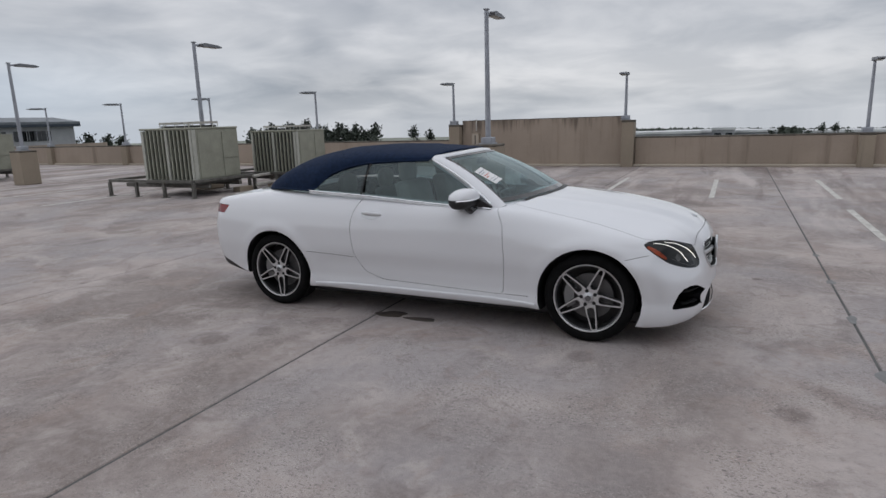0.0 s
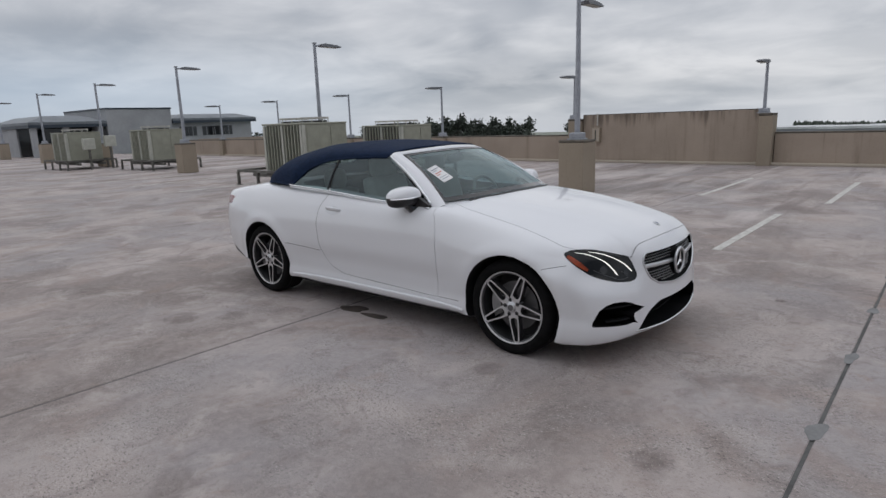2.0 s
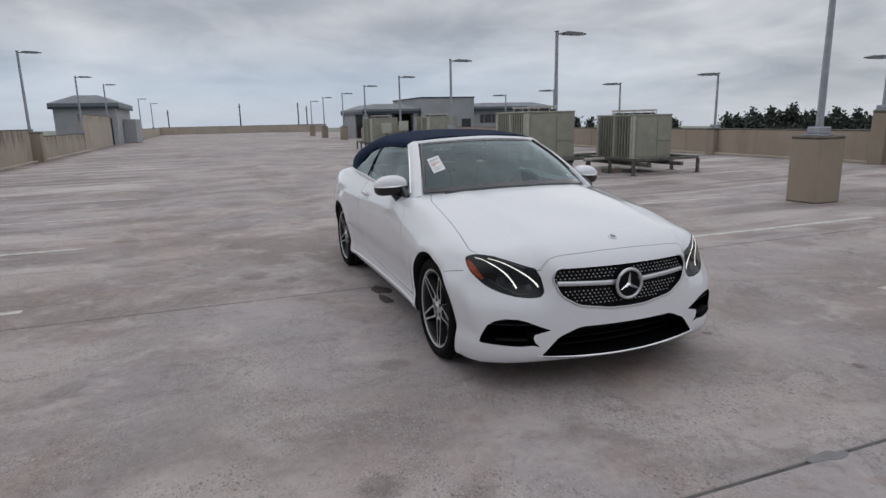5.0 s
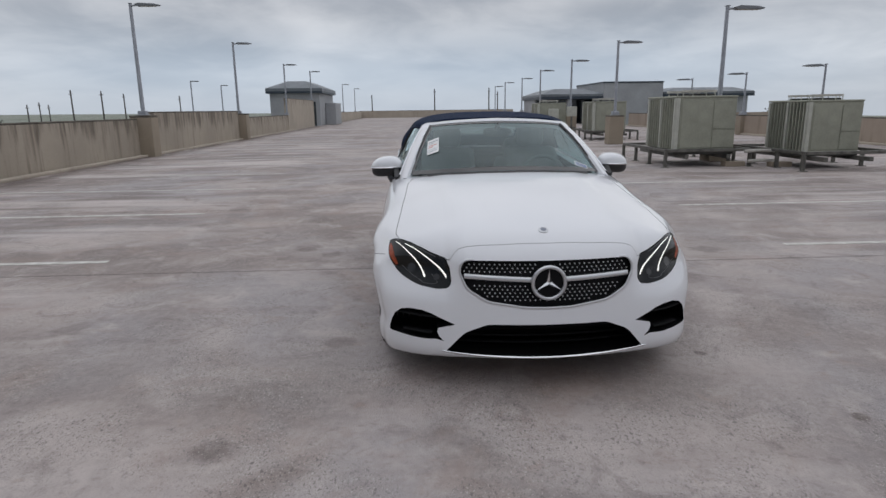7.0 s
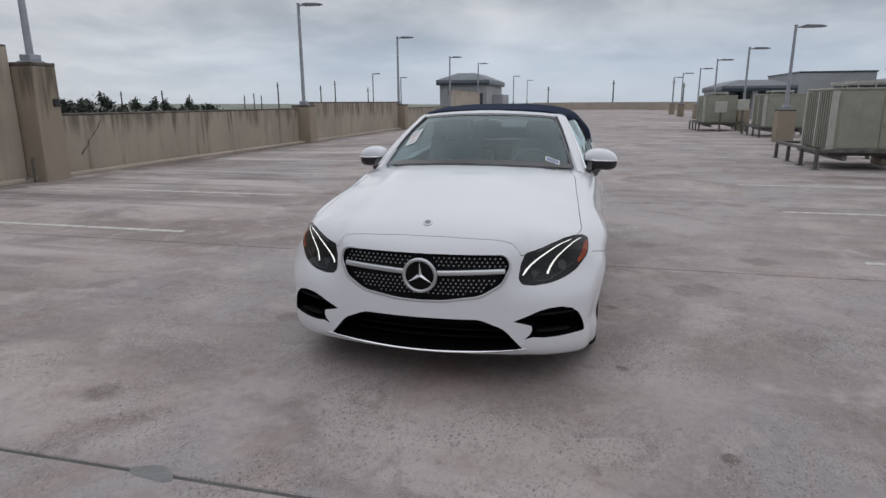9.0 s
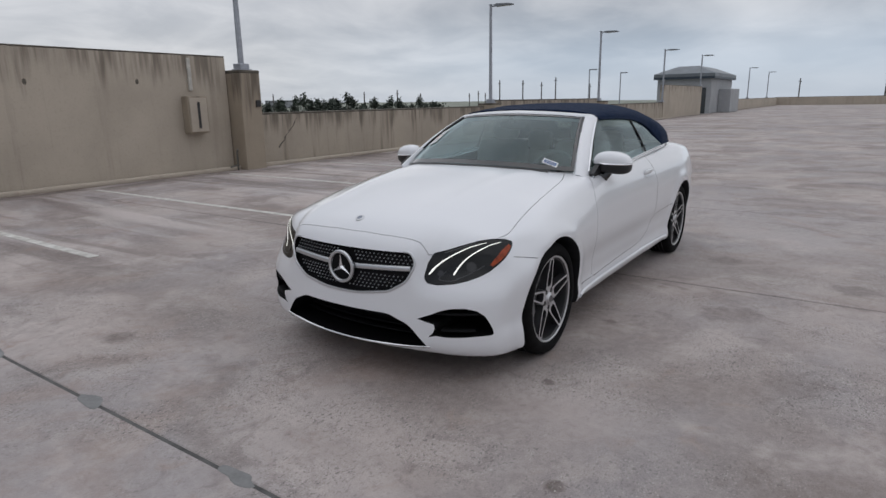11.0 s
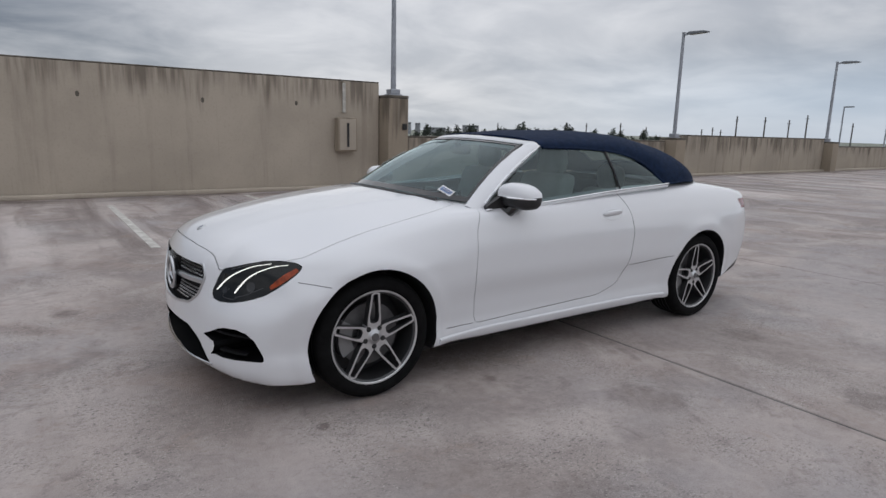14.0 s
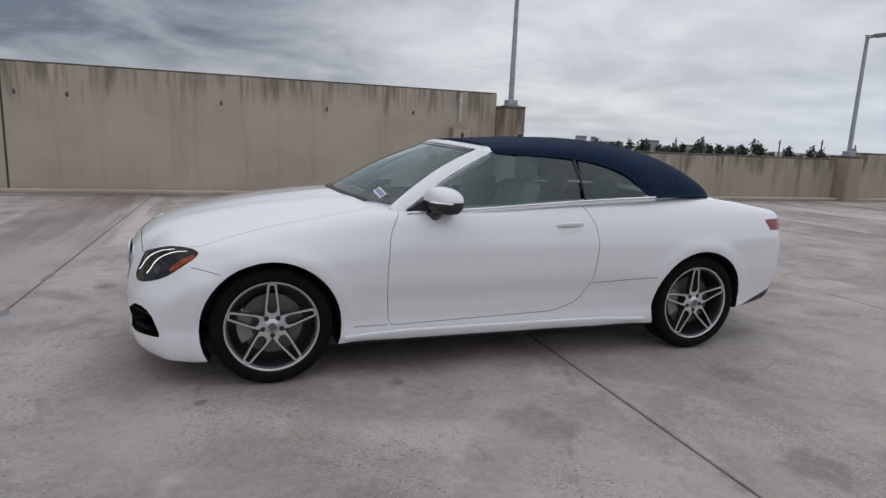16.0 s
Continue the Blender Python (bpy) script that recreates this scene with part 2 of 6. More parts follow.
def concrete_wall(name, base_c, dark_c, stain, top=2.35):
    """Painted concrete with vertical rain streaks and a black weathered top."""
    m = bpy.data.materials.new(name)
    m.use_nodes = True
    nt = m.node_tree
    N, L = nt.nodes.new, nt.links.new
    b = nt.nodes["Principled BSDF"]
    b.inputs["Roughness"].default_value = 0.85
    geo = N("ShaderNodeNewGeometry")

    def tex(scale, detail, stretch, rough=0.6, dist=0.0):
        mp = N("ShaderNodeMapping")
        mp.inputs["Scale"].default_value = stretch
        L(geo.outputs["Position"], mp.inputs[0])
        n = N("ShaderNodeTexNoise")
        n.inputs["Scale"].default_value, n.inputs["Detail"].default_value = scale, detail
        n.inputs["Roughness"].default_value, n.inputs["Distortion"].default_value = rough, dist
        L(mp.outputs[0], n.inputs["Vector"])
        return n.outputs["Fac"]

    def ramp(f, a, c, lo=0.0, hi=1.0):
        n = N("ShaderNodeMapRange")
        n.interpolation_type = "SMOOTHSTEP"
        for k, v in zip((1, 2, 3, 4), (a, c, lo, hi)):
            n.inputs[k].default_value = v
        L(f, n.inputs[0])
        return n.outputs[0]

    def mix(f, a, c):
        n = N("ShaderNodeMix")
        n.data_type = "RGBA"
        for key, v in ((0, f), (6, a), (7, c)):
            if isinstance(v, tuple):
                n.inputs[key].default_value = (*v, 1)
            else:
                L(v, n.inputs[key])
        return n.outputs[2]

    c = mix(ramp(tex(0.5, 5, (1, 1, 1)), 0.35, 0.65), tuple(v * 0.86 for v in base_c), base_c)
    c = mix(ramp(tex(1.0, 5, (2.2, 2.2, 0.16), 0.65, 0.2), 0.52, 0.78, 0, stain), c, dark_c)
    c = mix(ramp(tex(1.0, 5, (7.0, 7.0, 0.35), 0.65), 0.58, 0.80, 0, stain * 0.7), c, tuple(v * 0.7 for v in dark_c))
    c = mix(ramp(tex(22.0, 4, (1, 1, 1)), 0.5, 0.75, 0, 0.18), c, dark_c)
    # rain runs that hang from the top edge, uneven in length
    sep = N("ShaderNodeSeparateXYZ")
    L(geo.outputs["Position"], sep.inputs[0])
    run, reach, low = N("ShaderNodeMath"), N("ShaderNodeMath"), N("ShaderNodeMath")
    low.operation, reach.operation, run.operation = "MULTIPLY_ADD", "SUBTRACT", "MULTIPLY"
    L(tex(1.0, 4, (1.6, 1.6, 0.02), 0.7), low.inputs[0])
    low.inputs[1].default_value, low.inputs[2].default_value = 2.6, -0.95
    L(sep.outputs[2], reach.inputs[0])
    reach.inputs[1].default_value = top
    add = N("ShaderNodeMath")
    L(reach.outputs[0], add.inputs[0])
    L(low.outputs[0], add.inputs[1])
    L(ramp(add.outputs[0], -0.15, 0.35, 0, 0.75), run.inputs[0])
    L(ramp(tex(1.0, 4, (5.0, 5.0, 0.25), 0.65, 0.1), 0.38, 0.62), run.inputs[1])
    c = mix(run.outputs[0], c, tuple(v * 0.55 for v in dark_c))
    L(c, b.inputs["Base Color"])
    bp = N("ShaderNodeBump")
    bp.inputs["Strength"].default_value, bp.inputs["Distance"].default_value = 0.25, 0.01
    L(tex(30.0, 5, (1, 1, 1)), bp.inputs["Height"])
    L(bp.outputs[0], b.inputs["Normal"])
    return m


M = dict(
    deck=concrete_floor(),
    wall=concrete_wall("wall_tan_concrete", (0.46, 0.40, 0.33), (0.23, 0.19, 0.15), 0.5, 2.35),
    wall_low=concrete_wall("wall_streaked_concrete", (0.41, 0.355, 0.29), (0.13, 0.105, 0.08), 0.85, 1.25),
    wall_n=concrete_wall("wall_north_concrete", (0.385, 0.315, 0.255), (0.15, 0.118, 0.092), 0.7, 1.75),
    cap=mat("wall_cap_grime", (0.13, 0.115, 0.095), 0.9, var=0.3, scale=5, bump=0.3),
    ped=concrete_wall("pedestal_concrete", (0.34, 0.285, 0.22), (0.15, 0.12, 0.095), 0.45, 1.95),
    galv=mat("galvanised_pole", (0.36, 0.38, 0.42), 0.5, 0.35, 0.10, 8),
    lamp=mat("lamp_head_grey", (0.20, 0.21, 0.23), 0.5, 0.2, 0.1, 8),
    line=mat("worn_white_line_paint", (0.58, 0.57, 0.54), 0.75, var=0.2, scale=9, dark=(0.34, 0.32, 0.29)),
    seal=mat("grey_joint_sealant", (0.10, 0.098, 0.096), 0.8, var=0.25, scale=9),
    sealdark=mat("dark_joint", (0.06, 0.055, 0.05), 0.85, var=0.2, scale=9),
    patch=mat("sealant_patch", (0.21, 0.21, 0.21), 0.75, var=0.15, scale=7),
    stain=mat("oil_stain", (0.075, 0.06, 0.052), 0.6, var=0.3, scale=8),
    ac=mat("ac_olive_paint", (0.31, 0.315, 0.255), 0.55, 0.0, 0.10, 3),
    # near-black gives the coil its shade as colour; base rail and fans share it
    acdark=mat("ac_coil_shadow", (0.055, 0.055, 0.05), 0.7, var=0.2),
    acpale=mat("ac_pale_band", (0.47, 0.475, 0.42), 0.5, var=0.08),
    steel=mat("stand_steel", (0.16, 0.155, 0.14), 0.6, 0.4, 0.25, 7),
    pipe=mat("pale_pipe", (0.50, 0.48, 0.44), 0.5, var=0.15),
    white=mat("polar_white_paint", (0.735, 0.745, 0.775), 0.34, 0.0, 0.0, coat=1.0, spec=0.35),
    black=mat("black_plastic", (0.018, 0.018, 0.02), 0.45, var=0.15),
    gloss=mat("gloss_black", (0.012, 0.012, 0.014), 0.12, var=0.0, coat=0.6),
    rubber=mat("tyre_rubber", (0.007, 0.007, 0.0075), 0.85, var=0.25, scale=20, spec=0.12),
    chrome=mat("chrome_trim", (0.78, 0.79, 0.81), 0.12, 1.0, 0.0),
    satin=mat("satin_silver", (0.60, 0.61, 0.63), 0.30, 0.9, 0.0),
    rim=mat("rim_dark_silver", (0.075, 0.076, 0.08), 0.4, 0.6, 0.06, 10),
    rimface=mat("rim_machined_face", (0.60, 0.605, 0.615), 0.32, 0.7, 0.04, 20),
    disc=mat("brake_disc", (0.16, 0.16, 0.165), 0.45, 0.7, 0.1, 10),
    caliper=mat("caliper_grey", (0.27, 0.27, 0.275), 0.5, 0.4, 0.1),
    fabric=mat("navy_soft_top_fabric", (0.010, 0.022, 0.055), 0.92, var=0.18, scale=30, bump=0.25, bump_scale=500, spec=0.2),
    leather=mat("grey_leather", (0.36, 0.35, 0.33), 0.55, var=0.1, scale=8, bump=0.1, bump_scale=200),
    dash=mat("dark_dashboard", (0.05, 0.05, 0.052), 0.6, var=0.2, scale=8),
    carpet=mat("dark_carpet", (0.04, 0.04, 0.04), 0.95, var=0.2),
    amber=mat("amber_reflector", (0.32, 0.052, 0.014), 0.3, var=0.3, scale=40, coat=0.1, spec=0.3),
    red=mat("red_tail_lens", (0.20, 0.008, 0.012), 0.12, var=0.15, scale=20, coat=0.3, spec=0.3),
    lens=mat("smoked_lamp_housing", (0.010, 0.011, 0.012), 0.12, var=0.3, scale=6, coat=0.15, spec=0.3),
    drl=mat("daytime_running_light", (0.9, 0.92, 0.9), 0.3, var=0.0, emit=((1.0, 0.97, 0.88), 0.7)),
    stud=mat("grille_stud_chrome", (0.58, 0.59, 0.60), 0.3, 0.8, 0.0),
    grille=mat("deep_black_grille", (0.005, 0.005, 0.006), 0.7, var=0.0, spec=0.15),
    liner=mat("dark_headliner", (0.075, 0.08, 0.085), 0.9, var=0.1),
    paper=mat("white_paper_label", (0.80, 0.80, 0.80), 0.7, var=0.04),
    ink=mat("grey_print", (0.25, 0.27, 0.32), 0.7, var=0.0),
    redink=mat("red_print", (0.55, 0.12, 0.08), 0.7, var=0.0),
    blueink=mat("blue_print", (0.18, 0.25, 0.42), 0.7, var=0.0),
    glass=glass("clear_tinted_glass", (0.42, 0.53, 0.54), 0.085),
    sideglass=glass("dark_tinted_glass", (0.44, 0.53, 0.53), 0.075),
    bwall=mat("grey_rendered_wall", (0.36, 0.37, 0.385), 0.8, var=0.08, scale=0.6, bump=0.1),
    broof=mat("slate_blue_metal_roof", (0.17, 0.19, 0.21), 0.5, 0.2, 0.12, 1.0),
    bband=mat("dark_blue_fascia", (0.03, 0.045, 0.065), 0.5, var=0.15),
    window=mat("dark_window_glass", (0.02, 0.025, 0.03), 0.08, var=0.2, scale=1),
    # dark green-grey foliage, its colour lightened to stand for distance haze
    tree=mat("hazed_dark_foliage", (0.06, 0.075, 0.058), 0.8, var=0.35, scale=1.2, rand=0.2),
    trunk=mat("bark", (0.08, 0.065, 0.05), 0.9, var=0.3, scale=3),
    # pale field tone carries the distance haze in its base colour
    land=mat("hazed_far_land", (0.25, 0.265, 0.225), 0.95, var=0.2, scale=0.02, dark=(0.10, 0.115, 0.085)),
    timber=mat("utility_pole_timber", (0.11, 0.10, 0.095), 0.9, var=0.2),
    farwhite=mat("far_white_roof", (0.62, 0.63, 0.64), 0.7, var=0.1, scale=0.2),
    fargrey=mat("far_grey_wall", (0.30, 0.31, 0.33), 0.8, var=0.15, scale=0.2),
)


# ---- building helpers ----
def mesh_of(name, bm, smooth=False, sharp=35):
    if smooth:
        bm.normal_update()
        for f in bm.faces:
            f.smooth = True
        for e in bm.edges:
            e.smooth = len(e.link_faces) == 2 and e.calc_face_angle(0) < radians(sharp)
    me = bpy.data.meshes.new(name)
    bm.to_mesh(me)
    bm.free()
    return me


def part(name, bm, material, parent, label="", smooth=False, sharp=35):
    me = bm if isinstance(bm, bpy.types.Mesh) else mesh_of(name, bm, smooth, sharp)
    if material:
        me.materials.clear()
        me.materials.append(M[material])
    ob = new(name, me)
    ob.parent = parent
    if label:
        tagged(ob, label)
    return ob


def thing(name, label, category, group="", kind="", at=(0, 0, 0), turn=0.0):
    ob = new(name)
    ob.matrix_world = pose(*at, 0, 0, turn)
    return tagged(ob, label, category, group, kind)


def single(name, bm, material, label, category, group="", kind="", smooth=False, sharp=35):
    ob = part(name, bm, material, None, "", smooth, sharp)
    return tagged(ob, label, category, group, kind)


def box(x0, x1, y0, y1, z0, z1, bm=None, bevel=0.0, seg=1):
    own = bmesh.new()
    v = [own.verts.new((x, y, z)) for x in (x0, x1) for y in (y0, y1) for z in (z0, z1)]
    for q in ((0, 1, 3, 2), (4, 6, 7, 5), (0, 4, 5, 1), (2, 3, 7, 6), (0, 2, 6, 4), (1, 5, 7, 3)):
        own.faces.new([v[k] for k in q])
    if bevel:
        bmesh.ops.bevel(own, geom=own.edges[:], offset=bevel, segments=seg, profile=0.5, affect="EDGES")
    if bm is None:
        return own
    return join(bm, own)


def join(bm, other):
    me = bpy.data.meshes.new("tmp")
    other.to_mesh(me)
    other.free()
    bm.from_mesh(me)
    bpy.data.meshes.remove(me)
    return bm


def lathe(profile, n=32, axis="z", centre=(0, 0, 0), closed=False, bm=None):
    """Turns a profile of (radius, along) round an axis."""
    bm = bm or bmesh.new()
    rings = []
    for k in range(n):
        a = 2 * math.pi * k / n
        ring = []
        for r, h in profile:
            u, v = r * math.cos(a), r * math.sin(a)
            p = {"z": (u, v, h), "y": (u, h, v), "x": (h, u, v)}[axis]
            ring.append(bm.verts.new(Vector(p) + Vector(centre)))
        rings.append(ring)
    m = len(profile)
    for k in range(n):
        a, b = rings[k], rings[(k + 1) % n]
        for j in range(m if closed else m - 1):
            q = [a[j], b[j], b[(j + 1) % m], a[(j + 1) % m]]
            bm.faces.new(q if axis != "y" else q[::-1])
    return bm


def tube(points, radius, n=10, bm=None, cap=True):
    """A round bar along a line of points; radius may be a list."""
    bm = bm or bmesh.new()
    pts = [Vector(p) for p in points]
    rad = radius if isinstance(radius, (list, tuple)) else [radius] * len(pts)
    rings = []
    for k, p in enumerate(pts):
        d = (pts[min(k + 1, len(pts) - 1)] - pts[max(k - 1, 0)]).normalized()
        up = Vector((0, 0, 1)) if abs(d.z) < 0.9 else Vector((1, 0, 0))
        s = d.cross(up).normalized()
        u = s.cross(d)
        rings.append([bm.verts.new(p + rad[k] * (math.cos(2 * math.pi * j / n) * s + math.sin(2 * math.pi * j / n) * u)) for j in range(n)])
    for a, b in zip(rings, rings[1:]):
        for j in range(n):
            bm.faces.new((a[j], a[(j + 1) % n], b[(j + 1) % n], b[j]))
    if cap:
        bm.faces.new(rings[0][::-1])
        bm.faces.new(rings[-1])
    return bm


def prism(outline, axis, lo, hi, bm=None):
    """A closed outline extruded along an axis. Outline in the two other axes, in xyz order."""
    bm = bm or bmesh.new()
    put = {"x": lambda a, b, h: (h, a, b), "y": lambda a, b, h: (a, h, b), "z": lambda a, b, h: (a, b, h)}[axis]
    A = [bm.verts.new(put(a, b, lo)) for a, b in outline]
    B = [bm.verts.new(put(a, b, hi)) for a, b in outline]
    n = len(outline)
    for k in range(n):
        bm.faces.new((A[k], A[(k + 1) % n], B[(k + 1) % n], B[k]))
    bm.faces.new(A[::-1])
    bm.faces.new(B)
    bmesh.ops.recalc_face_normals(bm, faces=bm.faces)
    return bm


# ---- roof deck: slabs, joints, paint ----
JOINTS_X = [3.27 - 3.69 * k for k in range(-5, 32)]
Y_S, Y_MID, Y_N = -9.9, 7.9, 16.0
X_W, X_E = -107.0, 21.0

floor = thing("floor", "pale weathered concrete parking deck with sealed joints", "floor", kind="structure")
xs = sorted([X_W] + [x for x in JOINTS_X if X_W + 1 < x < X_E - 1] + [X_E])
for x0, x1 in zip(xs, xs[1:]):
    for y0, y1 in ((Y_S, Y_MID), (Y_MID, Y_N)):
        part("slab", box(x0 + 0.009, x1 - 0.009, y0 + 0.006, y1 - 0.006, -0.22, 0.0, bevel=0.006), "deck", floor)
part("joint_filler", box(X_W, X_E, Y_S, Y_N, -0.20, -0.005), "seal", floor, "grey sealant filling the joints")


def blob(cx, cy, rx, ry, z, seed, n=22, rough=0.25):
    """A flat uneven patch lying on the deck."""
    rnd = random.Random(seed)
    ph = [rnd.uniform(0, 6.28) for _ in range(4)]
    bm = bmesh.new()
    rim = []
    for k in range(n):
        a = 2 * math.pi * k / n
        s = 1 + rough * (0.5 * math.sin(2 * a + ph[0]) + 0.35 * math.sin(3 * a + ph[1]) + 0.25 * math.sin(5 * a + ph[2]))
        rim.append(bm.verts.new((cx + rx * s * math.cos(a), cy + ry * s * math.sin(a), z)))
    top = [bm.verts.new((cx + 0.8 * (v.co.x - cx), cy + 0.8 * (v.co.y - cy), z + 0.0015)) for v in rim]
    for k in range(n):
        bm.faces.new((rim[k], rim[(k + 1) % n], top[(k + 1) % n], top[k]))
    bm.faces.new(top)
    return bm


for k, (yy, sx, sy) in enumerate(((-2.05, 0.042, 0.13), (-0.85, 0.04, 0.12), (0.34, 0.036, 0.11), (1.55, 0.034, 0.1), (2.8, 0.03, 0.09))):
    single("joint_patch", blob(3.27, yy, sx, sy, 0.001, k, rough=0.35), "patch", "pale grey round sealant patch on the deck joint", "sealant patch", "joint patches")
for k, (cx, cy, rx, ry) in enumerate(((-0.29, -0.80, 0.15, 0.08), (0.02, -0.84, 0.13, 0.055))):
    single("oil_stain", blob(cx, cy, rx, ry, 0.001, 20 + k, rough=0.3), "stain", "dark brown oil stain on the concrete", "stain", "oil stains")


def line(x, y0, y1, w=0.10):
    single("parking_line", box(x - w / 2, x + w / 2, y0, y1, 0.0005, 0.004), "line", "worn white painted parking bay line on concrete", "parking line", "parking lines", kind="structure")


for x, y0, y1 in ((1.69, -8.4, -4.0), (-0.92, -9.2, -3.8), (-3.82, -9.2, -3.8), (1.57, 3.23, 6.4), (-1.0, 3.3, 6.8), (-3.74, 3.34, 6.9),
                  (-6.52, 3.34, 6.9), (4.15, 3.9, 6.75), (-0.2, 8.2, 12.0), (2.0, 7.9, 11.7), (4.2, 8.2, 11.9), (-12.2, 3.5, 6.9), (6.4, 8.2, 11.9)):
    line(x, y0, y1)
for k in range(8):
    line(-6.7 - 2.78 * k, -9.0, -3.75, 0.085)
for k in range(3):
    line(-15.3 - 2.78 * k, 3.55, 7.0, 0.085)

# ---- parapets and high walls ----
def wall(name, label, x0, x1, y0, y1, h, cap=0.05, material="wall"):
    ob = thing(name, label, "wall", kind="structure")
    part("wall_body", box(x0, x1, y0, y1, -0.2, h - cap, bevel=0.012), material, ob)
    part("wall_cap", box(x0 - 0.003, x1 + 0.003, y0 - 0.004, y1 + 0.004, h - cap, h, bevel=0.015), "cap", ob, "blackened weathered top edge")
    return ob


TAN = "tan painted concrete parapet with dark rain streaks"
wall("wall_south_high", "high tan painted concrete wall with dark rain streaks", -4.47, X_E, Y_S - 0.25, Y_S, 2.55, 0.03)
wall("wall_south_1", TAN, -16.0, -5.07, Y_S - 0.25, Y_S, 1.28, material="wall_low")
wall("wall_south_2", TAN, -27.9, -16.6, Y_S - 0.22, Y_S + 0.05, 1.50, material="wall_low")
wall("wall_south_3", TAN, -41.0, -28.5, Y_S - 0.25, Y_S, 1.16, material="wall_low")
wall("wall_south_4", "taller tan concrete wall beside the stair house", -53.0, -41.0, Y_S - 0.22, Y_S + 0.05, 2.38, 0.04)
wall("wall_south_5", TAN, X_W, -68.5, Y_S - 0.25, Y_S, 1.2)
wall("wall_west", TAN, X_W - 0.25, X_W, Y_S - 0.25, Y_N + 0.25, 1.25)
wall("wall_north_high", "high brown concrete wall with faint stains", -6.86, -1.05, Y_N, Y_N + 0.25, 1.67, 0.02, "wall_n")
wall("wall_north_1", TAN, -0.63, X_E, Y_N, Y_N + 0.25, 0.98, material="wall_n")
wall("wall_north_2", TAN, -42.0, -7.32, Y_N, Y_N + 0.25, 0.98, material="wall_n")
wall("wall_east", TAN, X_E, X_E + 0.25, Y_S - 0.25, Y_N + 0.25, 1.2)
wall("wall_west_return", TAN, -101.0, -100.6, 9.0, 16.5, 1.25)
# low kerb along the foot of the walls
for nm, x0, x1, y0, y1 in (("kerb_south", -44.0, X_E, Y_S + 0.055, Y_S + 0.22), ("kerb_north", -42.0, X_E, Y_N - 0.14, Y_N - 0.002)):
    single(nm, box(x0, x1, y0, y1, -0.01, 0.085, bevel=0.03, seg=2), "wall", "low concrete kerb along the wall foot", "kerb", kind="structure")


# a crooked crack run down one parapet
rnd = random.Random(5)
crack = bmesh.new()
edge = [(-5.85 - 0.66 * u + rnd.uniform(-0.03, 0.03), 0.40 + 0.72 * u, rnd.uniform(0.006, 0.024)) for u in [k / 11 for k in range(12)]]
prism([(x - w, z) for x, z, w in edge] + [(x + w, z) for x, z, w in edge[::-1]], "y", Y_S - 0.004, Y_S + 0.003, crack)
single("wall_crack", crack, "stain", "dark stained diagonal crack on the parapet face", "crack", kind="structure")


# ---- light poles ----
TOP_S, TOP_M, TOP_N = 4.95, 3.95, 3.02


def light_pole(base_z, arm, top=TOP_S, slim=1.0):
    """A slim square-tapered pole with a side arm lamp; base at the top of its pedestal."""
    ob = thing("light_pole", "slim grey galvanised light pole with a flat side lamp", "light pole", "roof deck light poles")
    part("base_plate", box(-0.16, 0.16, -0.16, 0.16, 0, 0.03, bevel=0.006), "galv", ob)
    part("base_cover", box(-0.13, 0.13, -0.13, 0.13, 0.031, 0.15, bevel=0.02, seg=2), "galv", ob)
    h = top - base_z
    part("pole", tube([(0, 0, 0.14), (0, 0, h)], [0.068 * slim, 0.05 * slim], 14), "galv", ob, smooth=True)
    part("arm", tube([(0, 0.02 * arm, h - 0.06), (0, 0.34 * arm, h - 0.03)], 0.03, 8), "galv", ob, smooth=True)
    bm = prism([(0.16, -0.005), (0.30, 0.035), (0.78, 0.02), (0.95, -0.02), (0.93, -0.05), (0.24, -0.06)], "x", -0.12, 0.12)
    for v in bm.verts:
        v.co.y *= arm
        v.co.z += h - 0.02
        if abs(v.co.y) > 0.7:
            v.co.x *= 0.72
    bmesh.ops.recalc_face_normals(bm, faces=bm.faces)
    part("lamp_head", bm, "lamp", ob, "flat dark grey lamp head")
    part("lamp_lens", box(-0.08, 0.08, min(0.32 * arm, 0.82 * arm), max(0.32 * arm, 0.82 * arm), h - 0.085, h - 0.079), "pipe", ob, "pale lamp lens")
    part("cap", box(-0.055, 0.055, -0.055, 0.055, h, h + 0.025, bevel=0.008), "lamp", ob)
    return ob


def pedestal():
    ob = thing("pedestal", "tan concrete pedestal carrying a light pole", "pedestal", "light pole pedestals")
    part("shaft", box(-0.29, 0.29, -0.29, 0.29, 0, 1.08, bevel=0.02), "ped", ob)
    part("cap", box(-0.295, 0.295, -0.295, 0.295, 1.081, 1.13, bevel=0.02), "cap", ob, "dark weathered top")
    return ob


ped0, pole_mid, pole_s, pole_n = None, None, None, None
for x, y in ((-2.6, 7.6), (-11.05, 7.5), (-19.25, 7.4), (-28.65, 8.0), (-37.4, 8.1), (-48.5, 8.8), (-57.0, 8.6), (-67.5, 9.0)):
    if ped0 is None:
        ped0, pole_mid = pedestal(), light_pole(1.13, 1, TOP_M, 0.9)
        ped0.matrix_world, pole_mid.matrix_world = pose(x, y, 0), pose(x, y, 1.13)
    else:
        copy_thing(ped0, pose(x, y, 0))
        copy_thing(pole_mid, pose(x, y, 1.13))


